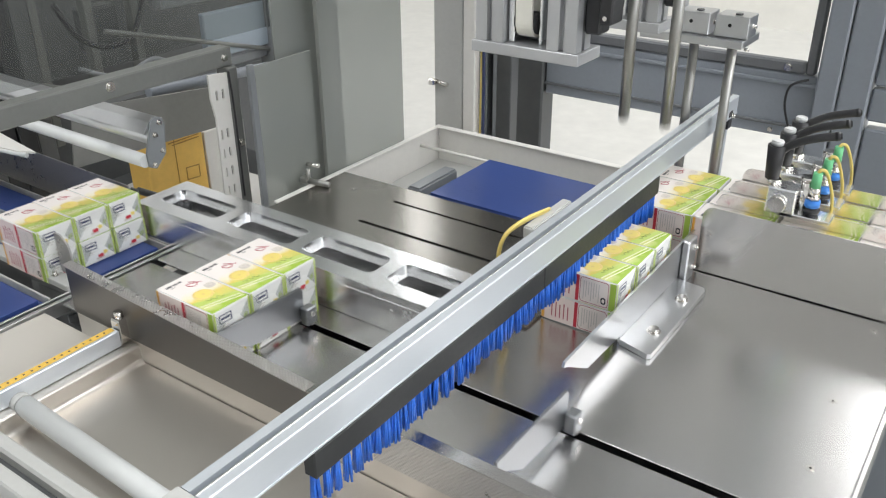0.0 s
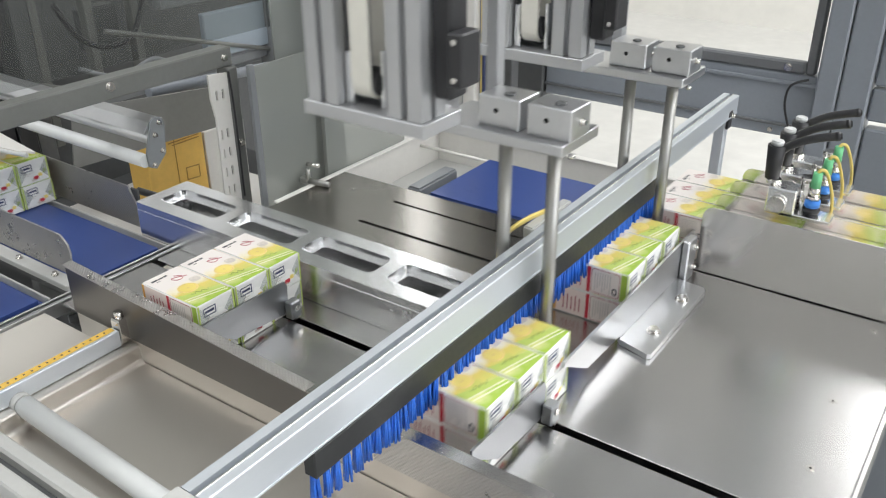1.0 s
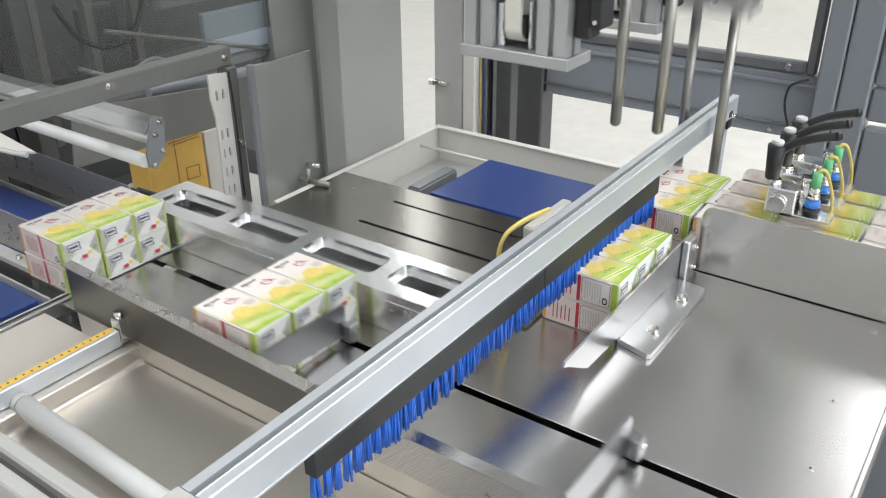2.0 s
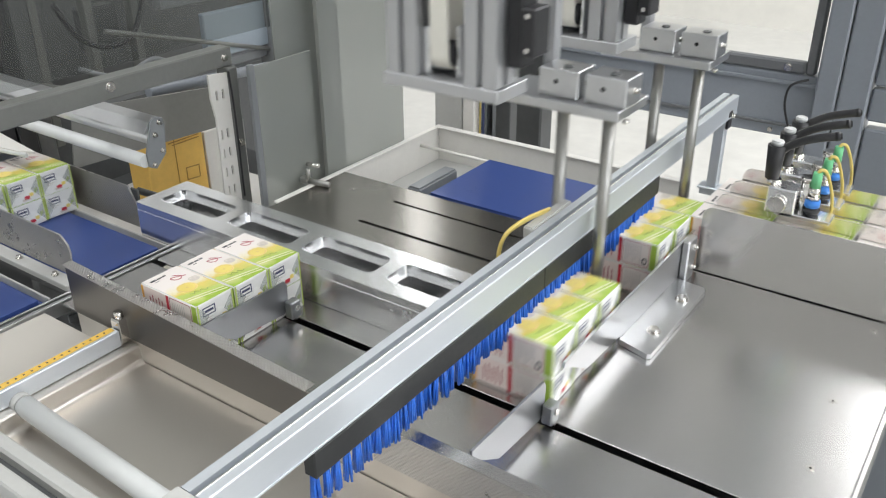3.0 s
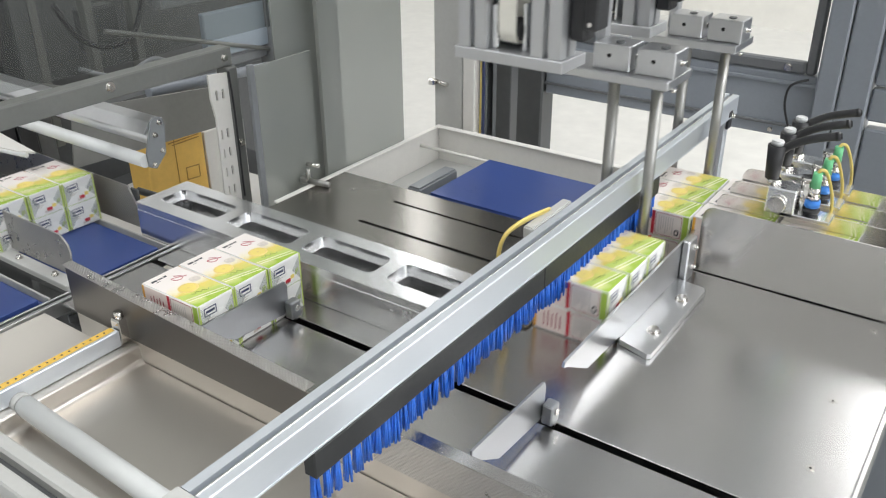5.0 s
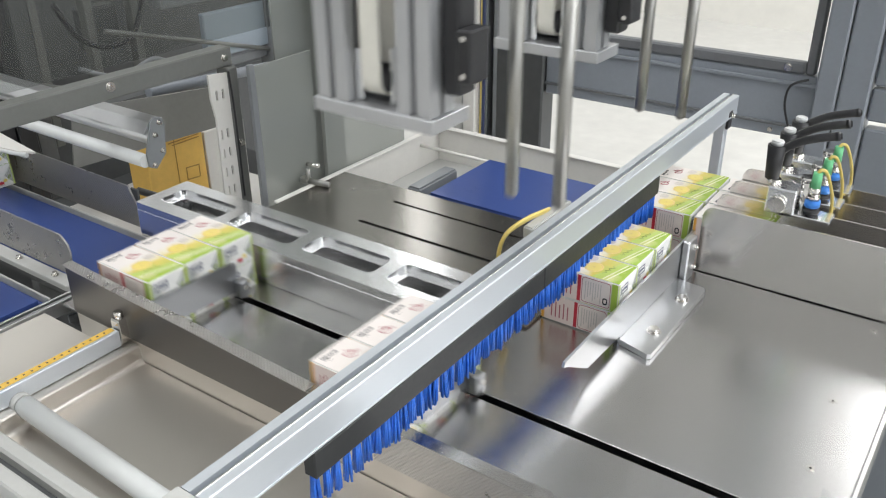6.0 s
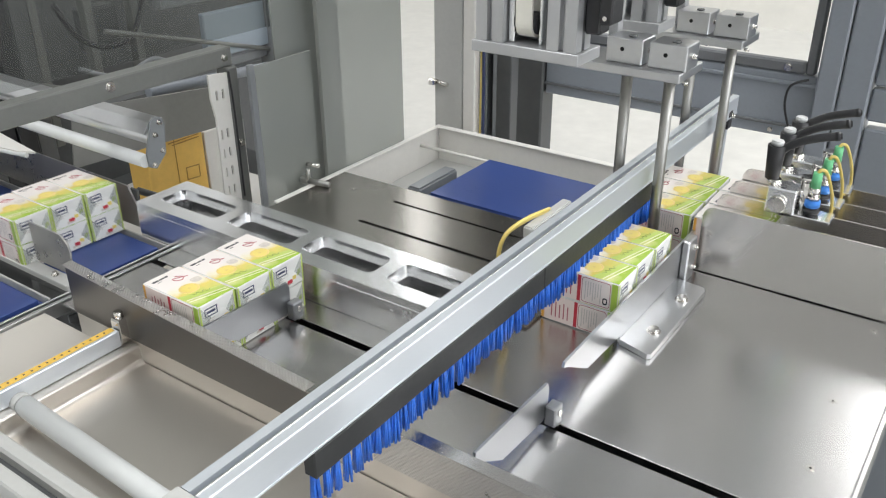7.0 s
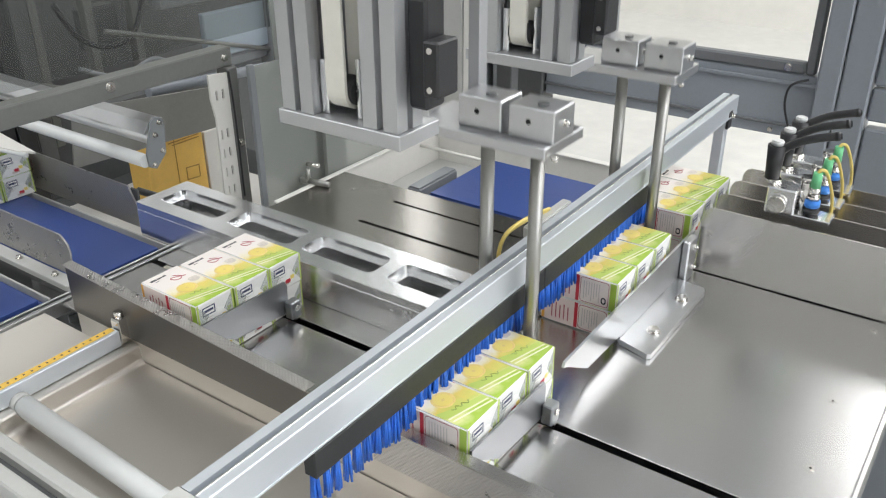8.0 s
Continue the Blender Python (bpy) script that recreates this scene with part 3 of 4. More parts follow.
def clamp_unit(y):
    y += 0.010
    c = thing("sensor_clamp", (-0.24, y, 0.1075), "aluminium clamp with black lever and cabled sensor on the lane dividers", "sensor clamp", "sensor clamps")
    z = 0.1085
    body = part("clamp_block", shape((box, (-0.265, y - 0.018, z), (-0.225, y + 0.018, z + 0.040), 0.002)), MILLED, c)
    part("round_knob", shape((rod, (-0.248, y - 0.026, z + 0.018), (-0.248, y - 0.0185, z + 0.018), 0.0125, 24, None, 0.001)), CHROME, body)
    part("mount_plate", shape((box, (-0.2445, y - 0.018, z), (-0.176, y + 0.018, z + 0.006), 0.001)), MILLED, c)
    part("collar", shape((rod, (-0.262, y, z + 0.0402), (-0.262, y, z + 0.047), 0.0105, 20, None, 0.001)), CHROME, c)
    lever = part("lever_hub", shape((rod, (-0.266, y, z + 0.0472), (-0.266, y, z + 0.096), 0.0098, 20, 0.0128)), BLACK, c)
    part("lever_arm", shape((tube, [(-0.262, y, z + 0.086), (-0.250, y + 0.003, z + 0.097), (-0.230, y + 0.008, z + 0.108), (-0.208, y + 0.014, z + 0.1145), (-0.196, y + 0.017, z + 0.117)], 0.0060, 10)), BLACK, lever)
    part("lever_tip", shape((rod, (-0.199, y + 0.0165, z + 0.1165), (-0.189, y + 0.019, z + 0.1185), 0.0066, 12, None, 0.002)), BLACK, lever)
    part("cap", shape((rod, (-0.266, y, z + 0.096), (-0.266, y, z + 0.103), 0.0085, 16, None, 0.001)), ROLLER, lever)
    x = -0.206
    s = part("sensor_base", shape((rod, (x, y, z + 0.0062), (x, y, z + 0.017), 0.0118, 24, None, 0.003)), BLACK, c)
    part("blue_ring", shape((rod, (x, y, z + 0.017), (x, y, z + 0.028), 0.0105, 24, None, 0.001)), BLUE, s)
    part("sensor_body", shape((rod, (x, y, z + 0.028), (x, y, z + 0.033), 0.0095, 6), (rod, (x, y, z + 0.033), (x, y, z + 0.046), 0.0075, 20)), CHROME, s)
    plug = part("green_plug", shape((rod, (x, y, z + 0.046), (x, y, z + 0.068), 0.0070, 12, 0.0062)), GREEN, s)
    part("cable", shape((tube, [(x, y, z + 0.067), (x + 0.003, y + 0.002, z + 0.0715), (x + 0.009, y + 0.008, z + 0.067), (x + 0.016, y + 0.022, z + 0.042), (x + 0.020, y + 0.036, z + 0.010), (x + 0.022, y + 0.048, z - 0.06)], 0.0024)), YELLOW, plug)
    n = part("steel_fitting", shape((rod, (-0.218, y + 0.004, z + 0.0062), (-0.218, y + 0.004, z + 0.052), 0.0085, 18), (rod, (-0.218, y + 0.004, z + 0.052), (-0.218, y + 0.004, z + 0.058), 0.0105, 6)), CHROME, c)
    bolt(body, (-0.259, y - 0.012, z + 0.040), "z", 0.003)


for lane_y in LANE_MIDS:
    clamp_unit(lane_y)


def guide_bracket():
    g = thing("guide_bracket", (-0.33, 0.98, 0), "bright bent aluminium guide bracket bolted to the table", "guide bracket")
    base = part("base_plate", shape((slab, [(-0.3517, 0.893), (-0.308, 0.880), (-0.304, 0.884), (-0.304, 1.078), (-0.308, 1.086), (-0.3517, 1.092)], [], 0.0005, 0.0085)), POLISHED, g)
    for y in (0.935, 1.035):
        bolt(base, (-0.322, y, 0.0085), "z", 0.0072)
    part("guide_wall", shape((slab, [(0.735, 0.054), (0.745, 0.050), (0.80, 0.016), (0.895, 0.012), (0.897, 0.001), (1.092, 0.001), (1.120, 0.001), (1.15, 0.05), (1.15, 0.064), (0.738, 0.060)], [], -0.3555, -0.352, "x")), POLISHED, g)
    lug = part("end_bar", shape((box, (-0.3515, 1.096, 0.0), (-0.340, 1.128, 0.068), 0.002)), SATIN, g)
    for z in (0.02, 0.052):
        bolt(lug, (-0.340, 1.118, z), "x", 0.0032, "cap_screw")


guide_bracket()


def guard_frame():
    g = thing("safety_fence", (-0.7, 1.8, FLOOR), "grey painted steel guard frame with window openings", "safety fence")
    beam = part("beam", shape((box, (-0.955, 1.78, 0.017), (-0.345, 1.82, 0.150), 0.003)), BLUEGREY, g)
    part("ledge", shape((box, (-0.955, 1.772, 0.128), (-0.345, 1.779, 0.135), 0.001)), BLUEGREY, beam)
    part("window_seal", shape((box, (-0.90, 1.776, 0.151), (-0.372, 1.80, 0.175), 0.004)), SEAL, beam)
    part("window_seal", shape((box, (-0.371, 1.776, 0.151), (-0.352, 1.80, 1.2), 0.004)), SEAL, beam)
    part("lower_seal", shape((box, (-0.955, 1.774, 0.040), (-0.345, 1.7795, 0.046), 0.001)), SEAL, beam)
    bolt(beam, (-0.405, 1.776, 0.163), "y", 0.006)
    bolt(beam, (-0.42, 1.78, 0.028), "y", 0.004)
    part("corner_post", shape((box, (-0.344, 1.76, FLOOR), (-0.302, 1.83, 1.3), 0.004)), BLUEGREY, g)
    part("corner_post", shape((box, (-0.300, 1.762, FLOOR), (-0.245, 1.83, 1.3), 0.004)), BLUEGREY, g)
    for z0, z1 in ((-0.9, 0.065), (0.08, 0.145), (0.150, 0.34)):
        part("side_panel", shape((box, (-0.243, 1.775, z0), (0.3, 1.81, z1), 0.004)), BLUEGREY, g)
    part("dark_pillar", shape((box, (-1.03, 1.77, FLOOR), (-0.957, 1.83, 1.3), 0.004)), DARKGREY, g)
    part("back_panel", shape((box, (-1.20, 1.80, FLOOR), (-1.031, 1.83, 1.3), 0.002)), SEAL, g)
    for x in (-1.128, -1.082):
        part("profile_post", shape((box, (x - 0.014, 1.765, FLOOR), (x + 0.014, 1.797, 1.3), 0.004, 2)), GREY, g)
    part("cable", shape((tube, [(-0.36, 1.77, 0.145), (-0.39, 1.76, 0.13), (-0.395, 1.76, 0.09), (-0.38, 1.765, 0.04)], 0.0025)), BLACK, g)


guard_frame()


def door_column():
    c = thing("door_column", (-1.083, 1.540, FLOOR), "light grey painted column with a steel latch", "column")
    part("post", shape((box, (-1.089, 1.508, FLOOR), (-1.014, 1.572, 1.3), 0.003)), LIGHTGREY, c)
    part("flange", shape((box, (-1.012, 1.508, FLOOR), (-0.982, 1.529, 1.3), 0.002)), WHITE, c)
    part("dark_channel", shape((box, (-0.979, 1.593, FLOOR), (-0.940, 1.625, 1.3), 0.002)), DARKGREY, c)
    part("cable", shape((tube, [(-0.969, 1.524, 0.599), (-0.971, 1.526, 0.280), (-0.967, 1.522, 0.068), (-0.970, 1.524, -0.145)], 0.0035)), NAVY_INK, c)
    part("cable", shape((tube, [(-0.978, 1.524, 0.599), (-0.976, 1.526, 0.227), (-0.978, 1.525, -0.145)], 0.0022)), YELLOW, c)
    latch = part("latch", shape((rod, (-1.083, 1.507, 0.090), (-1.046, 1.497, 0.090), 0.005, 12), (box, (-1.094, 1.492, 0.083), (-1.080, 1.508, 0.097), 0.002)), CHROME, c)


door_column()


def guard_door():
    g = thing("safety_screen", (-1.08, 1.0, -0.05), "dusty clear plastic guard panel in a grey edge strip", "safety screen", "safety screens")
    part("pane", shape((box, (-1.084, 0.975, -0.05), (-1.080, 1.114, 0.2415), 0.0008)), GUARD, g)
    part("edge_strip", shape((box, (-1.086, 0.962, -0.05), (-1.078, 0.9745, 0.246), 0.001)), GREY, g)
    h = part("hinge", shape((rod, (-1.060, 1.058, 0.010), (-1.012, 1.066, 0.010), 0.0055, 12, None, 0.001), (rod, (-1.056, 1.058, 0.010), (-1.056, 1.058, 0.034), 0.004, 10), (box, (-1.075, 1.052, 0.004), (-1.055, 1.066, 0.016), 0.002)), ROD, g)
    part("hinge_pin", shape((rod, (-1.075, 1.075, 0.034), (-1.05, 1.082, 0.034), 0.004, 10)), CHROME, h)
    k = thing("safety_screen", (-1.06, 1.2, -0.05), "tall dusty clear plastic guard panel beside the tray", "safety screen", "safety screens")
    part("pane", shape((box, (-1.066, 1.118, -0.05), (-1.062, 1.36, 0.9), 0.0008)), GUARD, k)
    part("back_pane", shape((box, (-1.12, 1.06, -0.05), (-1.116, 1.20, 0.9), 0.0008)), GUARD, k)
    part("fold", shape((box, (-1.070, 1.117, -0.05), (-1.0605, 1.1235, 0.9), 0.001)), GUARD, k)


guard_door()


def film_cover():
    k = thing("film_cover", (-1.2, 0.5, 0.272), "large hazy clear plastic cover over the film unit", "machine cover")
    part("edge_strip", shape((box, (-1.178, 1.1005, 0.273), (-1.170, 1.108, 0.95), 0.001)), GREY, k)
    part("pane", shape((box, (-1.176, -0.2, 0.274), (-1.172, 1.10, 0.95), 0.0008)), HAZE, k)


film_cover()


def top_frame():
    f = thing("cover_frame", (-1.14, 0.8, FLOOR), "grey green painted cover frame with a slotted bracket", "machine frame")
    part("cross_bar", shape((box, (-1.165, -0.2, 0.236), (-1.135, 0.978, 0.268), 0.002)), GREENGREY, f)
    part("upright", shape((box, (-1.155, 0.956, -0.2), (-1.125, 0.978, 0.2355), 0.002)), GREENGREY, f)
    bolt(f, (-1.135, 0.960, 0.252), "x", 0.005)
    bolt(f, (-1.135, 0.735, 0.256), "x", 0.006)
    bolt(f, (-1.125, 0.967, 0.10), "x", 0.005)
    slots = [ring(0.915 + dy, z, 0.005, 0.018, 0.0024, 3) for z in (0.02, 0.055, 0.09, 0.125, 0.195) for dy in (0.012, 0.026)]
    outline = [(0.913, -0.2), (0.9545, -0.2), (0.9545, 0.229), (0.914, 0.233), (0.914, 0.19), (0.920, 0.155)]
    part("slotted_bracket", shape((slab, outline, slots, -1.130, -1.126, "x")), WHITE, f)
    part("black_seal", shape((tube, [(-1.122, 0.955, 0.232), (-1.122, 0.958, 0.16), (-1.122, 0.958, 0.0)], 0.0018)), BLACK, f)


top_frame()


def film_unit():
    u = thing("film_roller_unit", (-1.25, 0.77, 0.11), "film roller unit with pale rollers and a grey end plate", "film unit")
    part("end_plate", shape((slab, [(0.737, 0.160), (0.752, 0.206), (0.760, 0.212), (0.774, 0.208), (0.776, 0.196), (0.771, 0.152), (0.750, 0.132), (0.738, 0.138)], [], -1.078, -1.074, "x")), GREY, u)
    part("film_hood", shape((slab, [(0.740, 0.190), (0.752, 0.206), (0.772, 0.209), (0.772, 0.205), (0.754, 0.202), (0.743, 0.188)], [], -1.80, -1.0785, "x")), SATIN, u)
    part("upper_roller", shape((rod, (-1.80, 0.757, 0.180), (-1.079, 0.757, 0.180), 0.012, 24)), SATIN, u)
    part("lower_roller", shape((rod, (-1.80, 0.736, 0.148), (-1.079, 0.736, 0.148), 0.0105, 24)), ROLLER, u)
    for p in ((-1.074, 0.766, 0.203), (-1.074, 0.755, 0.186), (-1.074, 0.746, 0.140), (-1.074, 0.765, 0.158)):
        bolt(u, p, "x", 0.003)
    s = thing("film_slide", (-1.5, 0.66, 0.1), "pale film slide plate over the exit belt", "film slide")
    part("plate", shape((slab, [(-1.9, 0.60), (-1.36, 0.685), (-1.33, 0.70), (-1.9, 0.78)], [], 0.118, 0.122)), WHITE, s)
    part("edge_rod", shape((rod, (-1.9, 0.596, 0.116), (-1.34, 0.690, 0.116), 0.004, 12)), ROLLER, s)


film_unit()


def cardboard():
    b = thing("cardboard_box", (-1.65, 1.18, -0.3), "orange printed cardboard box behind the machine", "cardboard box")
    part("body", shape((box, (-1.68, 1.098, -0.30), (-1.605, 1.262, -0.040), 0.003)), CARD, b)
    part("flap", shape((slab, [(1.10, -0.0395), (1.16, -0.0395), (1.15, -0.030), (1.105, -0.026)], [], -1.68, -1.607, "x")), CARD, b)
    for y0, y1, z in ((1.16, 1.25, -0.062), (1.17, 1.25, -0.069)):
        part("print_bar", shape((box, (-1.6045, y0, z), (-1.604, y1, z + 0.0025))), CARD_INK, b)
    part("print_frame", shape((slab, [(1.20, -0.165), (1.24, -0.168), (1.24, -0.135), (1.20, -0.132)], [[(1.2025, -0.1625), (1.2375, -0.1655), (1.2375, -0.1375), (1.2025, -0.1345)]], -1.6045, -1.604, "x")), CARD_INK, b)
    part("fold_line", shape((box, (-1.6045, 1.176, -0.29), (-1.604, 1.178, -0.045))), CARD_INK, b)
    t = thing("steel_shelf", (-1.7, 1.25, -0.4), "pale shelf under the cardboard box", "shelf")
    part("white_backboard", shape((box, (-1.64, 1.270, -0.3005), (-1.61, 1.40, -0.065), 0.002)), WHITE, t)
    part("board", shape((box, (-2.0, 0.95, -0.315), (-1.5, 1.55, -0.301), 0.002)), WHITE, t)
    for x in (-1.96, -1.54):
        for y in (0.99, 1.51):
            part("leg", shape((box, (x - 0.015, y - 0.015, FLOOR), (x + 0.015, y + 0.015, -0.3155))), LIGHTGREY, t)


cardboard()


def wrapping_machine():
    m = thing("wrapping_machine", (-2.2, 1.2, FLOOR), "dark grey wrapping machine body behind the guard", "machine")
    part("back_wall", shape((box, (-2.30, 0.0, FLOOR), (-2.22, 2.46, 0.42), 0.01)), DARKGREY, m)
    part("base", shape((box, (-2.21, 0.9, FLOOR), (-1.86, 1.80, -0.36), 0.01)), DARKGREY, m)
    part("dark_curtain", shape((slab, [(0.70, -0.2), (1.03, -0.2), (1.045, 0.5), (0.70, 0.5)], [], -1.88, -1.86, "x")), BLACKISH, m)
    for k in range(7):
        y = 0.72 + k * 0.045
        part("curtain_strip", shape((box, (-1.862 + 0.006 * (k % 2), y, -0.2), (-1.852 + 0.006 * (k % 2), y + 0.042, 0.5), 0.002)), BLACKISH if k % 3 else DARKGREY, m)
    part("pipe", shape((rod, (-1.80, 1.18, 0.172), (-1.80, 1.755, 0.008), 0.006, 14)), GREENGREY, m)
    part("pipe", shape((rod, (-1.80, 0.85, 0.135), (-1.80, 1.05, 0.060), 0.012, 14)), GREENGREY, m)
    part("view_panel", shape((box, (-1.82, 1.47, 0.04), (-1.80, 1.75, 0.16), 0.003)), BLUEWHITE, m, "pale bluish lit panel")
    part("frame_bar", shape((box, (-1.84, 1.35, 0.005), (-1.81, 1.80, 0.03), 0.003)), GREY, m)
    part("frame_bar", shape((box, (-1.84, 1.35, 0.19), (-1.81, 1.80, 0.22), 0.003)), GREY, m)
    part("frame_post", shape((box, (-1.84, 1.69, FLOOR), (-1.76, 1.80, 1.2), 0.004)), GREY, m)
    for y, z0, z1 in ((1.06, -0.1, 0.5), (1.20, -0.1, 0.5), (1.33, 0.0, 0.5)):
        part("strut", shape((box, (-1.93, y, z0), (-1.90, y + 0.022, z1), 0.002)), GREENGREY, m)
    for z in (0.33, 0.25, -0.03):
        part("rail", shape((box, (-1.92, 1.08, z), (-1.89, 1.75, z + 0.016), 0.002)), GREY, m)
    part("gear_box", shape((box, (-1.99, 1.22, 0.09), (-1.94, 1.32, 0.20), 0.006)), DARKGREY, m)
    part("hose", shape((tube, [(-1.86, 1.10, 0.24), (-1.85, 1.14, 0.16), (-1.86, 1.22, 0.12), (-1.86, 1.30, 0.14), (-1.87, 1.36, 0.25)], 0.007)), BLACKISH, m)
    part("hose", shape((tube, [(-1.84, 1.12, 0.09), (-1.83, 1.22, 0.05), (-1.84, 1.33, 0.07), (-1.86, 1.42, 0.02)], 0.006)), GREY, m)
    part("roller", shape((rod, (-1.56, 1.10, 0.085), (-1.56, 1.50, 0.060), 0.012, 20)), BLUEGREY, m)
    part("side_cover", shape((slab, [(0.86, 0.0), (1.24, -0.018), (1.24, 0.075), (0.88, 0.115)], [], -1.504, -1.50, "x")), COVER, m)


wrapping_machine()


# ---- pusher carriages ----
FRONT_Y, REAR_Y, STROKE, REAR_STROKE = 1.10, 1.362, 0.363, 0.277
RODS_X, BAR_X = (-0.462, -0.400), -0.512


def carriage(y, label, drop):
    g = thing("pusher_carriage", (-0.53, y, 0.33), label, "pusher carriage", "pusher carriages")
    n, f = y - 0.142, y - 0.078
    z0 = 0.3595 - drop
    part("bottom_plate", shape((box, (-0.629, n, z0 - 0.0155), (-0.470, f, z0 - 0.0005), 0.0008)), CARRIAGE_ALU, g)

    def extrusion(x0, x1, y0, y1):
        w = 0.004
        cx, cy = (x0 + x1) / 2, (y0 + y1) / 2
        outline = [(x0, y0), (cx - w, y0), (cx - w, y0 + 0.009), (cx + w, y0 + 0.009), (cx + w, y0), (x1, y0), (x1, cy - w), (x1 - 0.009, cy - w), (x1 - 0.009, cy + w), (x1, cy + w), (x1, y1), (x0, y1)]
        return shape((slab, outline, [], z0, 1.0, "z"))

    part("profile", extrusion(-0.624, -0.582, n + 0.003, n + 0.043), CARRIAGE_ALU, g)
    part("profile", extrusion(-0.517, -0.475, n + 0.003, n + 0.043), CARRIAGE_ALU, g)
    part("back_profile", extrusion(-0.582, -0.517, n + 0.044, n + 0.060), GREY, g)
    part("slider", shape((box, (-0.580, n + 0.014, z0), (-0.571, n + 0.036, z0 + 0.055), 0.001)), MILLED, g)
    b = part("toothed_belt", shape((slab, belt_loop(n + 0.026, z0 + 0.0265), [], -0.566, -0.542, "x")), WHITE_BELT, g, "white toothed drive belt")
    part("pulley", shape((rod, (-0.569, n + 0.026, z0 + 0.0265), (-0.538, n + 0.026, z0 + 0.0265), 0.0146, 28)), BLACK, b)
    part("pulley_cheek", shape((box, (-0.537, n + 0.018, z0), (-0.532, n + 0.040, z0 + 0.06), 0.001)), MILLED, b)
    part("belt_back", shape((box, (-0.570, n + 0.0446, z0 + 0.012), (-0.518, n + 0.0475, 1.0))), BLACK, g)
    motor = part("motor", shape((box, (-0.4745, n + 0.020, z0 + 0.022), (-0.452, n + 0.050, z0 + 0.125), 0.003)), BLACK, g)
    part("motor_front", shape((box, (-0.4515, n + 0.012, z0 + 0.038), (-0.434, n + 0.045, z0 + 0.090), 0.002)), BLACK, motor)
    part("motor_cap", shape((rod, (-0.456, n + 0.030, z0 + 0.1252), (-0.456, n + 0.030, z0 + 0.134), 0.009, 18, None, 0.002)), CHROME, motor)
    for z in (0.046, 0.082):
        part("motor_screw", shape((rod, (-0.443, n + 0.0105, z0 + z), (-0.443, n + 0.0118, z0 + z), 0.003, 10)), CHROME, motor)
    l = new("pusher")
    l.parent = g
    l.matrix_parent_inverse = Matrix.Identity(4)
    zp = 0.310 - drop
    plate = part("plate", shape((box, (-0.545, y - 0.030, zp), (-0.376, y + 0.055, zp + 0.0125), 0.0012)), SATIN, l)
    for k, x in enumerate(RODS_X):
        blk = part("clamp_block", shape((box, (x - 0.0275, y - 0.016, zp + 0.0127), (x + 0.0255, y + 0.028, zp + 0.047), 0.0012)), SATIN, l)
        part("cap_screw", shape((rod, (x + 0.004, y, zp + 0.047), (x + 0.004, y, zp + 0.049), 0.006, 14)), DARKGREY, blk)
        bolt(blk, (x + 0.0255, y + 0.006, zp + 0.03), "x", 0.003)
        part("front_socket", shape((rod, (x - 0.004, y - 0.0165, zp + 0.032), (x - 0.004, y - 0.0158, zp + 0.032), 0.003, 10)), GAP, blk)
        part("push_rod", shape((rod, (x, y + 0.001, 0.014), (x, y + 0.001, zp - 0.0005), 0.0078, 24, None, 0.003)), ROD, l)
        part("collar", shape((rod, (x + 0.026, y - 0.012, zp - 0.004), (x + 0.026, y - 0.012, zp - 0.0005), 0.004, 12)), CHROME, plate)
    part("angle", shape((box, (-0.545, y - 0.028, zp + 0.0127), (-0.538, y + 0.02, zp + 0.052), 0.001), (box, (-0.5378, y - 0.028, zp + 0.0127), (-0.520, y - 0.022, zp + 0.030), 0.001)), SATIN, l)
    part("lift_bar", shape((box, (BAR_X, y + 0.036, zp + 0.0127), (BAR_X + 0.015, y + 0.052, 0.78), 0.001)), CARRIAGE_ALU, l)
    return g, l


def belt_loop(cy, cz):
    """Outline, in y and z, of a drive belt going round its lower pulley, with teeth inside."""
    r, pts = 0.0185, [(cy - 0.0185, 1.0)]
    for i in range(13):
        a = radians(180 + 180 * i / 12)
        pts.append((cy + r * math.cos(a), cz + r * math.sin(a)))
    pts += [(cy + r, 1.0), (cy + r - 0.0035, 1.0)]
    for i in range(12, -1, -1):
        a = radians(180 + 180 * i / 12)
        pts.append((cy + (r - 0.0035) * math.cos(a), cz + (r - 0.0035) * math.sin(a)))
    z = cz + 0.014
    while z < 0.99:
        pts += [(cy - r + 0.0035, z), (cy - r + 0.0058, z + 0.0012), (cy - r + 0.0058, z + 0.0038), (cy - r + 0.0035, z + 0.005)]
        z += 0.01
    pts.append((cy - r + 0.0035, 1.0))
    return pts


front, front_pusher = carriage(FRONT_Y, "front overhead pusher carriage of aluminium profiles with two steel rods", 0.009)
rear, rear_pusher = carriage(REAR_Y, "rear overhead pusher carriage of aluminium profiles with two steel rods", 0.018)
beam = thing("carriage_beam", (-0.6, 1.2, 0.9), "long aluminium beam that carries the pusher carriages", "beam")
part("profile", shape((box, (-0.64, 0.4, 1.002), (-0.40, 1.9, 1.06), 0.003)), ALU, beam)
for beam_y in (0.42, 1.86):
    part("hanger", shape((box, (-0.56, beam_y - 0.02, 1.0605), (-0.48, beam_y + 0.02, CEIL), 0.003)), ALU, beam)


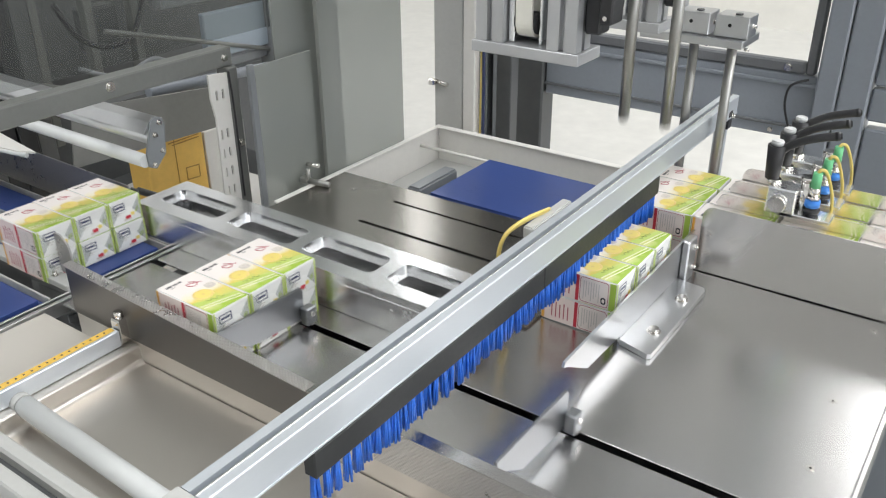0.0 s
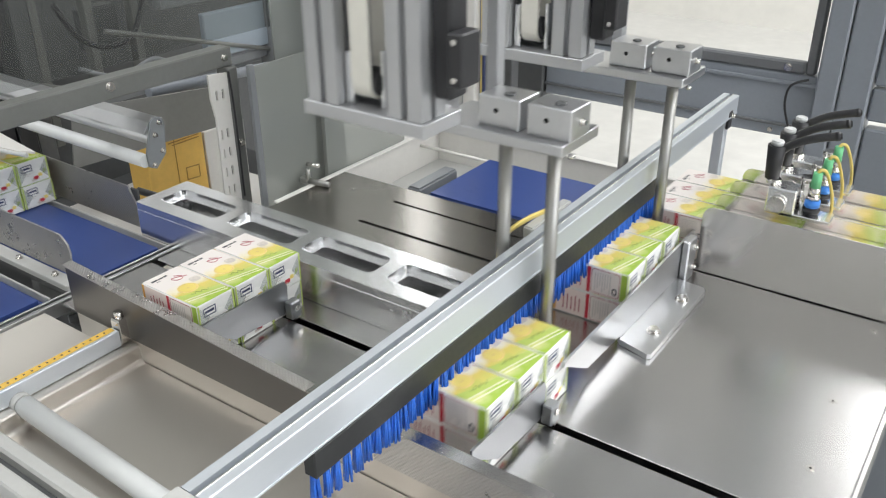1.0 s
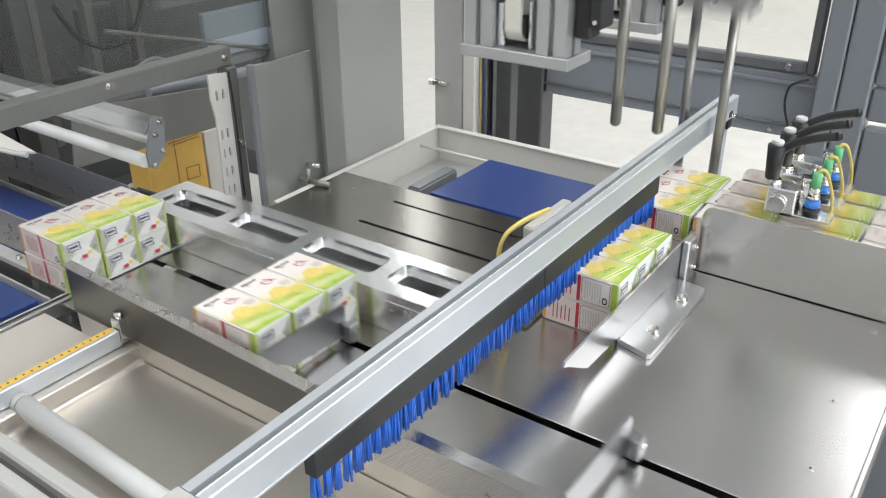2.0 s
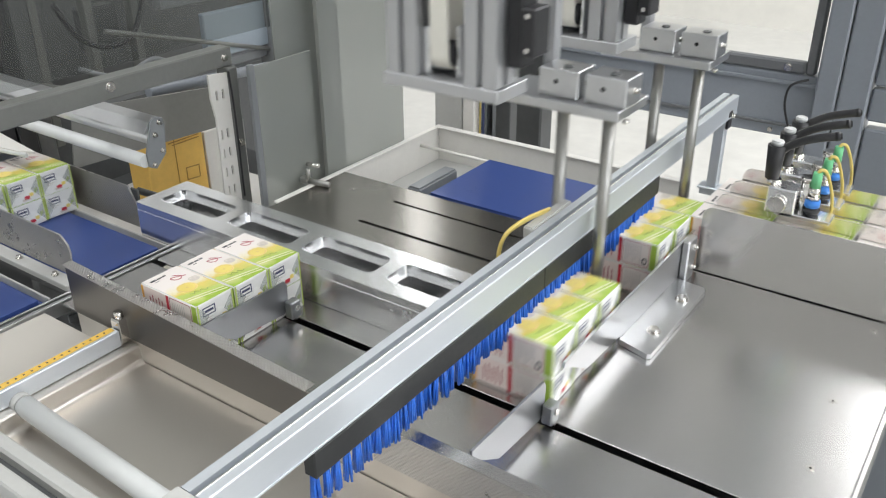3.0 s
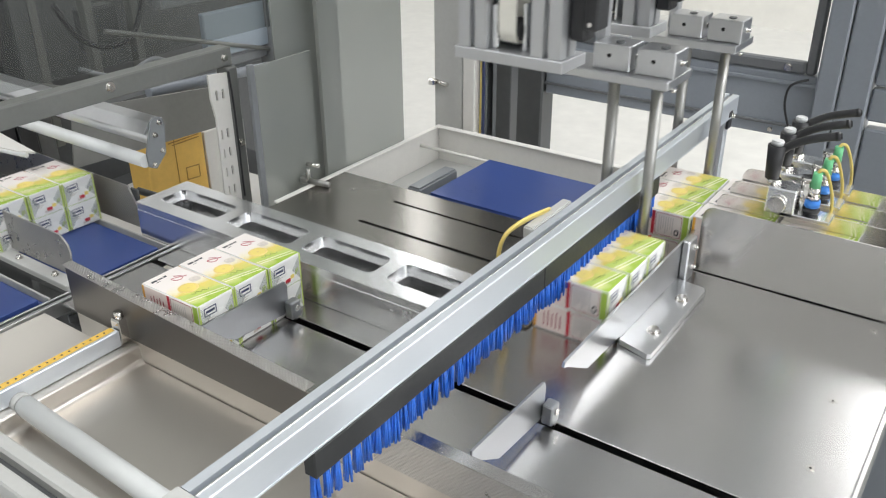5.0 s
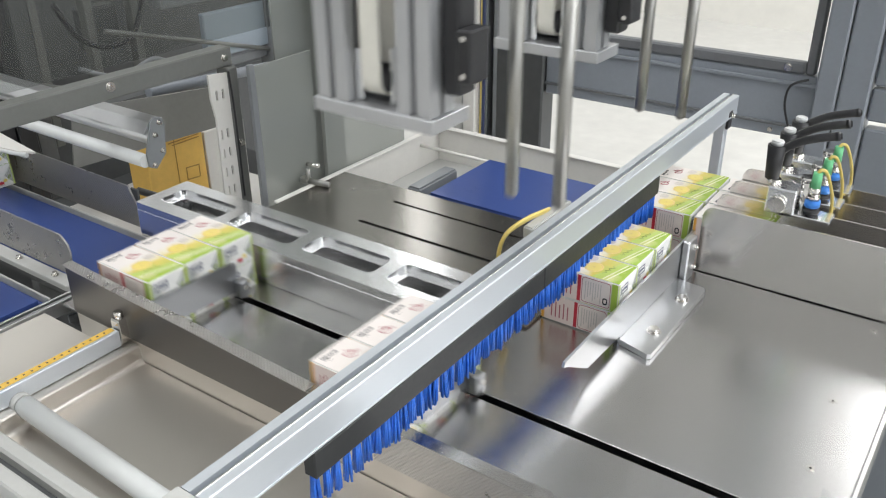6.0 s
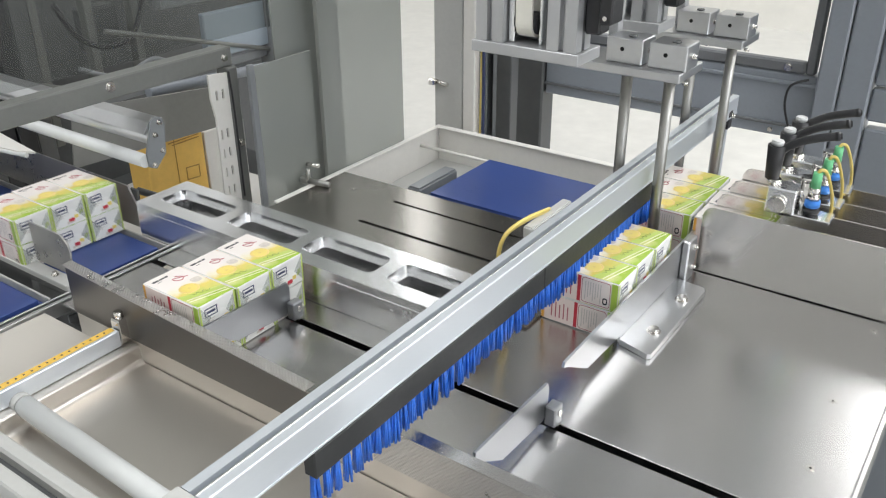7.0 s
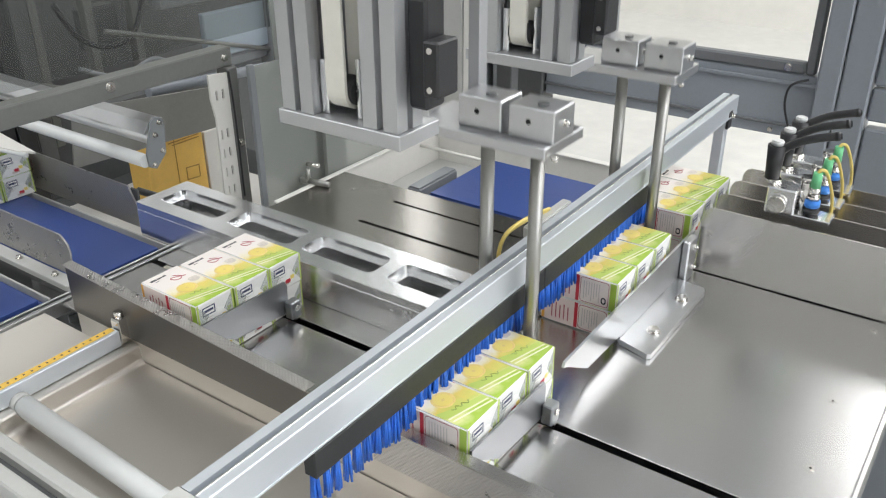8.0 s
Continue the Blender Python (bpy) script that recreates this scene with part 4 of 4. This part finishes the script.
# ---- lugs on the chain ----
def chain_lug():
    x, y = P1_X + PACK[0] / 2 + 0.0035, P1_Y
    c = thing("chain_lug", (x, SLOT_Y, 0.0), "bent steel pusher lug on the chain", "pusher lug", "chain lugs")
    part("blade", shape((slab, [(0.548, 0.062), (0.548, 0.050), (0.60, 0.016), (0.688, 0.010), (0.696, 0.020), (0.698, 0.050), (0.694, 0.058), (0.688, 0.058)], [], x, x + 0.003, "x")), LUG_METAL, c)
    t = part("tab", shape((box, (x + 0.0032, SLOT_Y - 0.010, 0.004), (x + 0.017, SLOT_Y + 0.008, 0.030), 0.0015)), LUG_METAL, c)
    part("stem", shape((box, (x + 0.006, SLOT_Y - 0.003, -0.018), (x + 0.018, SLOT_Y + 0.003, 0.0038))), CHROME, c)
    part("tab_screw", shape((rod, (x + 0.017, SLOT_Y, 0.02), (x + 0.019, SLOT_Y, 0.02), 0.004, 12)), CHROME, t)
    return c


LUG_BASE = Vector((P1_X + PACK[0] / 2 + 0.0035, SLOT_Y, 0.0))
lugs = [chain_lug()]
for lug_k in range(1, 8):
    lugs.append(copy_thing(lugs[0], Matrix.Translation(LUG_BASE)))


# ---- cartons ----
def carton():
    c = thing("carton", (0, 0, 0), "small film-wrapped white carton printed in yellow and green", "carton", "cartons")
    w, d, h = PACK
    e = 0.00015
    part("body", shape((box, (-w / 2 + e, -d / 2 + 2 * e, 0.0002), (w / 2 - e, d / 2 - 2 * e, h - 0.0004), 0.0012, 2)), CARD_WHITE, c)
    top = part("top_print", shape((box, (-w / 2 + 0.0014, -d / 2 + 0.0016, h - 0.0006), (w / 2 - 0.0014, d / 2 - 0.0016, h - 0.0002))), TOP_PRINT, c, "yellow and green printed top")
    z = h - 0.0002
    part("word_bar", shape((box, (-0.0445, -0.022, z), (-0.0405, -0.013, z + 0.0001)), (box, (-0.0440, -0.0118, z), (-0.0408, -0.004, z + 0.0001)), (box, (-0.0445, -0.003, z), (-0.0408, 0.002, z + 0.0001)), (box, (-0.0375, -0.018, z), (-0.0363, -0.012, z + 0.0001))), INK, top)
    part("emblem", shape((tube, [(-0.034, 0.006, z), (-0.026, 0.013, z), (-0.020, 0.008, z), (-0.022, 0.001, z), (-0.030, 0.000, z), (-0.022, 0.018, z)], 0.0007, 6)), PINK_INK, top)
    part("cup_picture", shape((slab, ring(-0.006, 0.018, 0.013, 0.014, 0.004), [], z, z + 0.00008)), CUP_INK, top)
    fruit = part("fruit", shape((slab, ring(0.006, -0.003, 0.025, 0.027, 0.0122), [], z, z + 0.0001)), FRUIT, top)
    part("fruit_flesh", shape((slab, ring(0.006, -0.003, 0.019, 0.021, 0.0093), [ring(0.006, -0.003, 0.004, 0.004, 0.0019)], z + 0.0001, z + 0.00018)), YELLOW_INK, fruit)
    part("green_sweep", shape((slab, [(0.014, -0.0275), (0.026, -0.0275), (0.036, -0.006), (0.041, 0.0275), (0.034, 0.0275), (0.026, 0.000)], [], z + 0.0001, z + 0.0002)), LEAF_INK, top)
    for x in (0.028, 0.0335):
        part("stripe", shape((slab, [(x, -0.026), (x + 0.0022, -0.026), (x + 0.0155, 0.026), (x + 0.0133, 0.026)], [], z + 0.0002, z + 0.0003)), PALE_LIME, top)
    part("script", shape((tube, [(0.022, -0.012, z), (0.026, -0.008, z), (0.022, -0.004, z), (0.028, 0.000, z), (0.024, 0.004, z), (0.030, 0.008, z), (0.027, 0.012, z)], 0.0005, 5)), LEAF_DARK, top)
    for s in (-1, 1):
        y0, y1 = sorted((s * (d / 2 - 0.0004), s * (d / 2 - 0.0001)))
        side = part("side_print", shape((box, (-w / 2 + 0.0013, y0, 0.0016), (w / 2 - 0.0013, y1, h - 0.0016))), SIDE_PRINT, c, "pale printed side with a red line")
        q0, q1 = sorted((s * (d / 2 - 0.0001), s * (d / 2 + 0.0001)))
        part("red_line", shape((box, (-0.0040, q0, 0.002), (0.0008, q1, h - 0.002))), RED, side)
        part("panel_outline", shape((slab, ring(0.0225, h / 2, 0.0405, h - 0.006, 0.004, 3), [ring(0.0225, h / 2, 0.0391, h - 0.0074, 0.0034, 3)], q0, q1, "y")), PINK_INK, side)
        part("badge", shape((slab, ring(0.036, 0.012, 0.007, 0.010, 0.003, 3), [ring(0.036, 0.012, 0.004, 0.006, 0.0018, 3)], q0, q1, "y")), INK, side)
        lines = bmesh.new()
        for k in range(7):
            x = 0.007 + k * 0.0036
            box(lines, (x, q0, 0.007 + 0.004 * (k % 3)), (x + 0.0012, q1, h - 0.008))
        part("text_block", lines, GREY_INK, side)
        lines = bmesh.new()
        for k in range(5):
            x = -0.038 + k * 0.006
            box(lines, (x, q0, 0.008), (x + 0.0016, q1, h - 0.014 + 0.003 * (k % 2)))
        part("text_block", lines, PINK_INK, side)
    x0, x1 = w / 2 - 0.0001, w / 2 + 0.0001
    for y in (-d / 2 + 0.0022, d / 2 - 0.0022):
        part("green_edge", shape((box, (x0, y - 0.0013, 0.001), (x1, y + 0.0013, h - 0.001))), LEAF_INK, c)
    logo = part("logo_frame", shape((slab, [(-0.021, 0.023), (-0.001, 0.023), (-0.001, 0.035), (-0.021, 0.035)], [[(-0.0195, 0.0245), (-0.0025, 0.0245), (-0.0025, 0.0335), (-0.0195, 0.0335)]], x0, x1, "x")), NAVY_INK, c)
    part("logo_bar", shape((box, (x0, -0.018, 0.0275), (x1, -0.004, 0.0308))), NAVY_INK, logo)
    pic = part("berry", shape((slab, ring(0.003, 0.009, 0.010, 0.006, 0.0025), [], x0, x1, "x")), RED, c, "bright fruit picture")
    part("yellow_patch", shape((slab, ring(0.0115, 0.0125, 0.007, 0.006, 0.0015), [], x0, x1, "x")), YELLOW_INK, pic)
    part("green_patch", shape((slab, [(0.0165, 0.012), (0.024, 0.016), (0.0235, 0.022), (0.018, 0.0205)], [], x0, x1, "x")), LEAF_INK, pic)
    part("dark_patch", shape((slab, [(-0.006, 0.004), (0.010, 0.0045), (0.0, 0.008), (-0.005, 0.0075)], [], x0, x1, "x")), CUP_INK, pic)
    part("small_print", shape((box, (x0, -0.018, 0.0185), (x1, -0.006, 0.0196)), (box, (x0, -0.018, 0.0158), (x1, -0.009, 0.0168))), GREY_INK, c)
    # film folded over the end in two flaps
    for a in (-1, 1):
        part("film_fold", shape((slab, [(a * 0.0262, 0.004), (a * 0.0262, h - 0.004), (a * 0.012, h / 2)], [], w / 2 + 0.00012, w / 2 + 0.0003, "x")), WRAP, c)
    return c


GROUPS = range(-2, 6)
first_carton = carton()
cartons = []
for group_k in GROUPS:
    for row in range(3):
        for level in range(2):
            if not cartons:
                ob = first_carton
            else:
                ob = copy_thing(first_carton, Matrix.Identity(4))
            cartons.append((ob, group_k, row, level))


# ---- what moves ----
PERIOD = 2.255
PUSH = [(0.0, 0.0), (0.28, 0.0), (0.4, 0.012), (0.5, 0.044), (0.6, 0.102), (0.7, 0.162), (0.8, 0.222), (0.9, 0.276), (1.0, 0.325), (1.1, 0.352), (1.2, 0.363), (1.3, 0.363), (1.4, 0.350), (1.5, 0.305), (1.6, 0.243), (1.7, 0.180), (1.8, 0.126), (1.9, 0.068), (2.0, 0.027), (2.1, 0.006), (2.19, 0.0), (2.255, 0.0)]
REAR_PUSH = [(t, v * REAR_STROKE / STROKE) for t, v in PUSH[:11]] + [(1.24, 0.277), (1.3, 0.272), (1.4, 0.244), (1.5, 0.200), (1.6, 0.145), (1.7, 0.090), (1.8, 0.047), (1.9, 0.020), (2.0, 0.005), (2.1, 0.0), (2.255, 0.0)]
FRONT_LIFT = [(0.0, 0.214), (0.025, 0.206), (0.06, 0.150), (0.10, 0.078), (0.15, 0.018), (0.19, 0.0), (1.205, 0.0), (1.24, 0.011), (1.285, 0.045), (1.39, 0.140), (1.47, 0.205), (1.55, 0.214), (2.255, 0.214)]
REAR_LIFT = [(0.0, 0.0), (1.20, 0.0), (1.24, 0.012), (1.29, 0.055), (1.38, 0.150), (1.47, 0.212), (1.90, 0.212), (1.94, 0.18), (1.99, 0.065), (2.04, 0.005), (2.08, 0.0), (2.255, 0.0)]
ADVANCE = [(1.28, 0.000), (1.34, 0.012), (1.4, 0.046), (1.49, 0.100), (1.59, 0.143), (1.69, 0.184), (1.79, 0.222), (1.89, 0.258), (1.99, 0.293), (2.09, 0.328), (2.19, 0.357), (2.29, 0.379), (2.39, 0.390), (2.49, 0.396), (2.6, 0.400)]
CARRY = [(1.28, 0.0), (1.34, 0.012), (1.4, 0.046), (1.49, 0.100), (1.59, 0.143), (1.69, 0.184), (1.79, 0.222), (1.89, 0.258), (1.99, 0.293), (2.09, 0.316), (2.19, 0.339), (2.29, 0.366), (2.445, 0.409), (2.49, 0.422), (2.69, 0.475), (2.99, 0.56), (3.49, 0.696), (4.5, 0.965), (6.0, 1.36)]
DRIFT = [(1.28, 0.0), (1.6, 0.0075), (2.3, 0.0075), (3.0, 0.019)]
FEED = [(0.72, 0.0), (0.80, 0.018), (0.95, 0.062), (1.10, 0.104), (1.18, 0.111)]
GAP_X = 0.111


def track(t, keys):
    """The value at t on a smooth line through (time, value) keys."""
    if t <= keys[0][0]:
        return keys[0][1]
    for (a, u), (b, v) in zip(keys, keys[1:]):
        if t <= b:
            return u + (v - u) * (t - a) / (b - a)
    return keys[-1][1]


def advances(t):
    """How far the chain has gone by t, from its rest before the clip."""
    return sum(track(t - n * PERIOD, ADVANCE) for n in range(-4, 6)) - 4 * PITCH_X


def group_place(k, t):
    """Centre of carton group k at t: x, y and height."""
    s = t - k * PERIOD
    feeds = sum(track(t - n * PERIOD, FEED) for n in range(-2, 6))
    x = P1_X + max(0.0, (k - 1) * GAP_X - (feeds - 2 * GAP_X)) if k > 1 else P1_X
    y, z = P0_Y, 0.0004
    half = 0.0905
    if k < 1 or s > -PERIOD:
        q = track(s + PERIOD, PUSH) * REAR_STROKE / STROKE if s + PERIOD < 1.25 else REAR_STROKE
        y = min(P0_Y, REAR_Y - q - 0.0095 - half) if s > -PERIOD else P0_Y
    if s > 0:
        q = track(s, PUSH) if s < 1.25 else STROKE
        y = min(y, FRONT_Y - q - 0.0095 - half)
    if s > 1.28:
        x = P1_X - track(s, ADVANCE)
    if s > 1.28 + PERIOD:
        x = max(P1_X - PITCH_X - track(s - PERIOD, CARRY), -2.1 + 0.12 * (k + 2))
        y += track(s - PERIOD, DRIFT)
    if s > 1.28:
        y += 0.006 * min(1.0, (s - 1.28) / 0.9)
    return x, y, z


def steps(fn):
    """Rows for walk(): every 1/15 s, leaving out those in the middle of a rest."""
    times = [n / 15 for n in range(121)]
    poses = [fn(t) for t in times]
    rows = []
    for n, (t, p) in enumerate(zip(times, poses)):
        if 0 < n < 120 and (p.translation - poses[n - 1].translation).length < 1e-6 and (p.translation - poses[n + 1].translation).length < 1e-6:
            continue
        rows.append((t, p))
    return rows


def motions():
    for ob, home, keys in ((front, FRONT_Y, PUSH), (rear, REAR_Y, REAR_PUSH)):
        walk(ob, steps(lambda t: pose(-0.53, home - track(t % PERIOD, keys), 0.33)))
    walk(front_pusher, steps(lambda t: pose(0, 0, track(t % PERIOD, FRONT_LIFT))))
    walk(rear_pusher, steps(lambda t: pose(0, 0, track(t % PERIOD, REAR_LIFT))))
    for n, ob in enumerate(lugs):
        def lug_pose(t):
            x = LUG_BASE.x + (n - 3) * PITCH_X - advances(t)
            sink = max(0.0, min(1.0, (-1.028 - x) / 0.028))
            return pose(max(x, -1.06), LUG_BASE.y, -0.09 * sink)
        walk(ob, steps(lug_pose))
    rng = random.Random(11)
    for ob, k, row, level in cartons:
        dx, turn = rng.uniform(-0.0012, 0.0012), rng.uniform(-0.55, 0.55)

        def carton_pose(t):
            x, y, z = group_place(k, t)
            return pose(x + dx, y + (row - 1) * 0.0603, z + level * (PACK[2] + 0.0002), 0, 0, turn)
        walk(ob, steps(carton_pose))


motions()
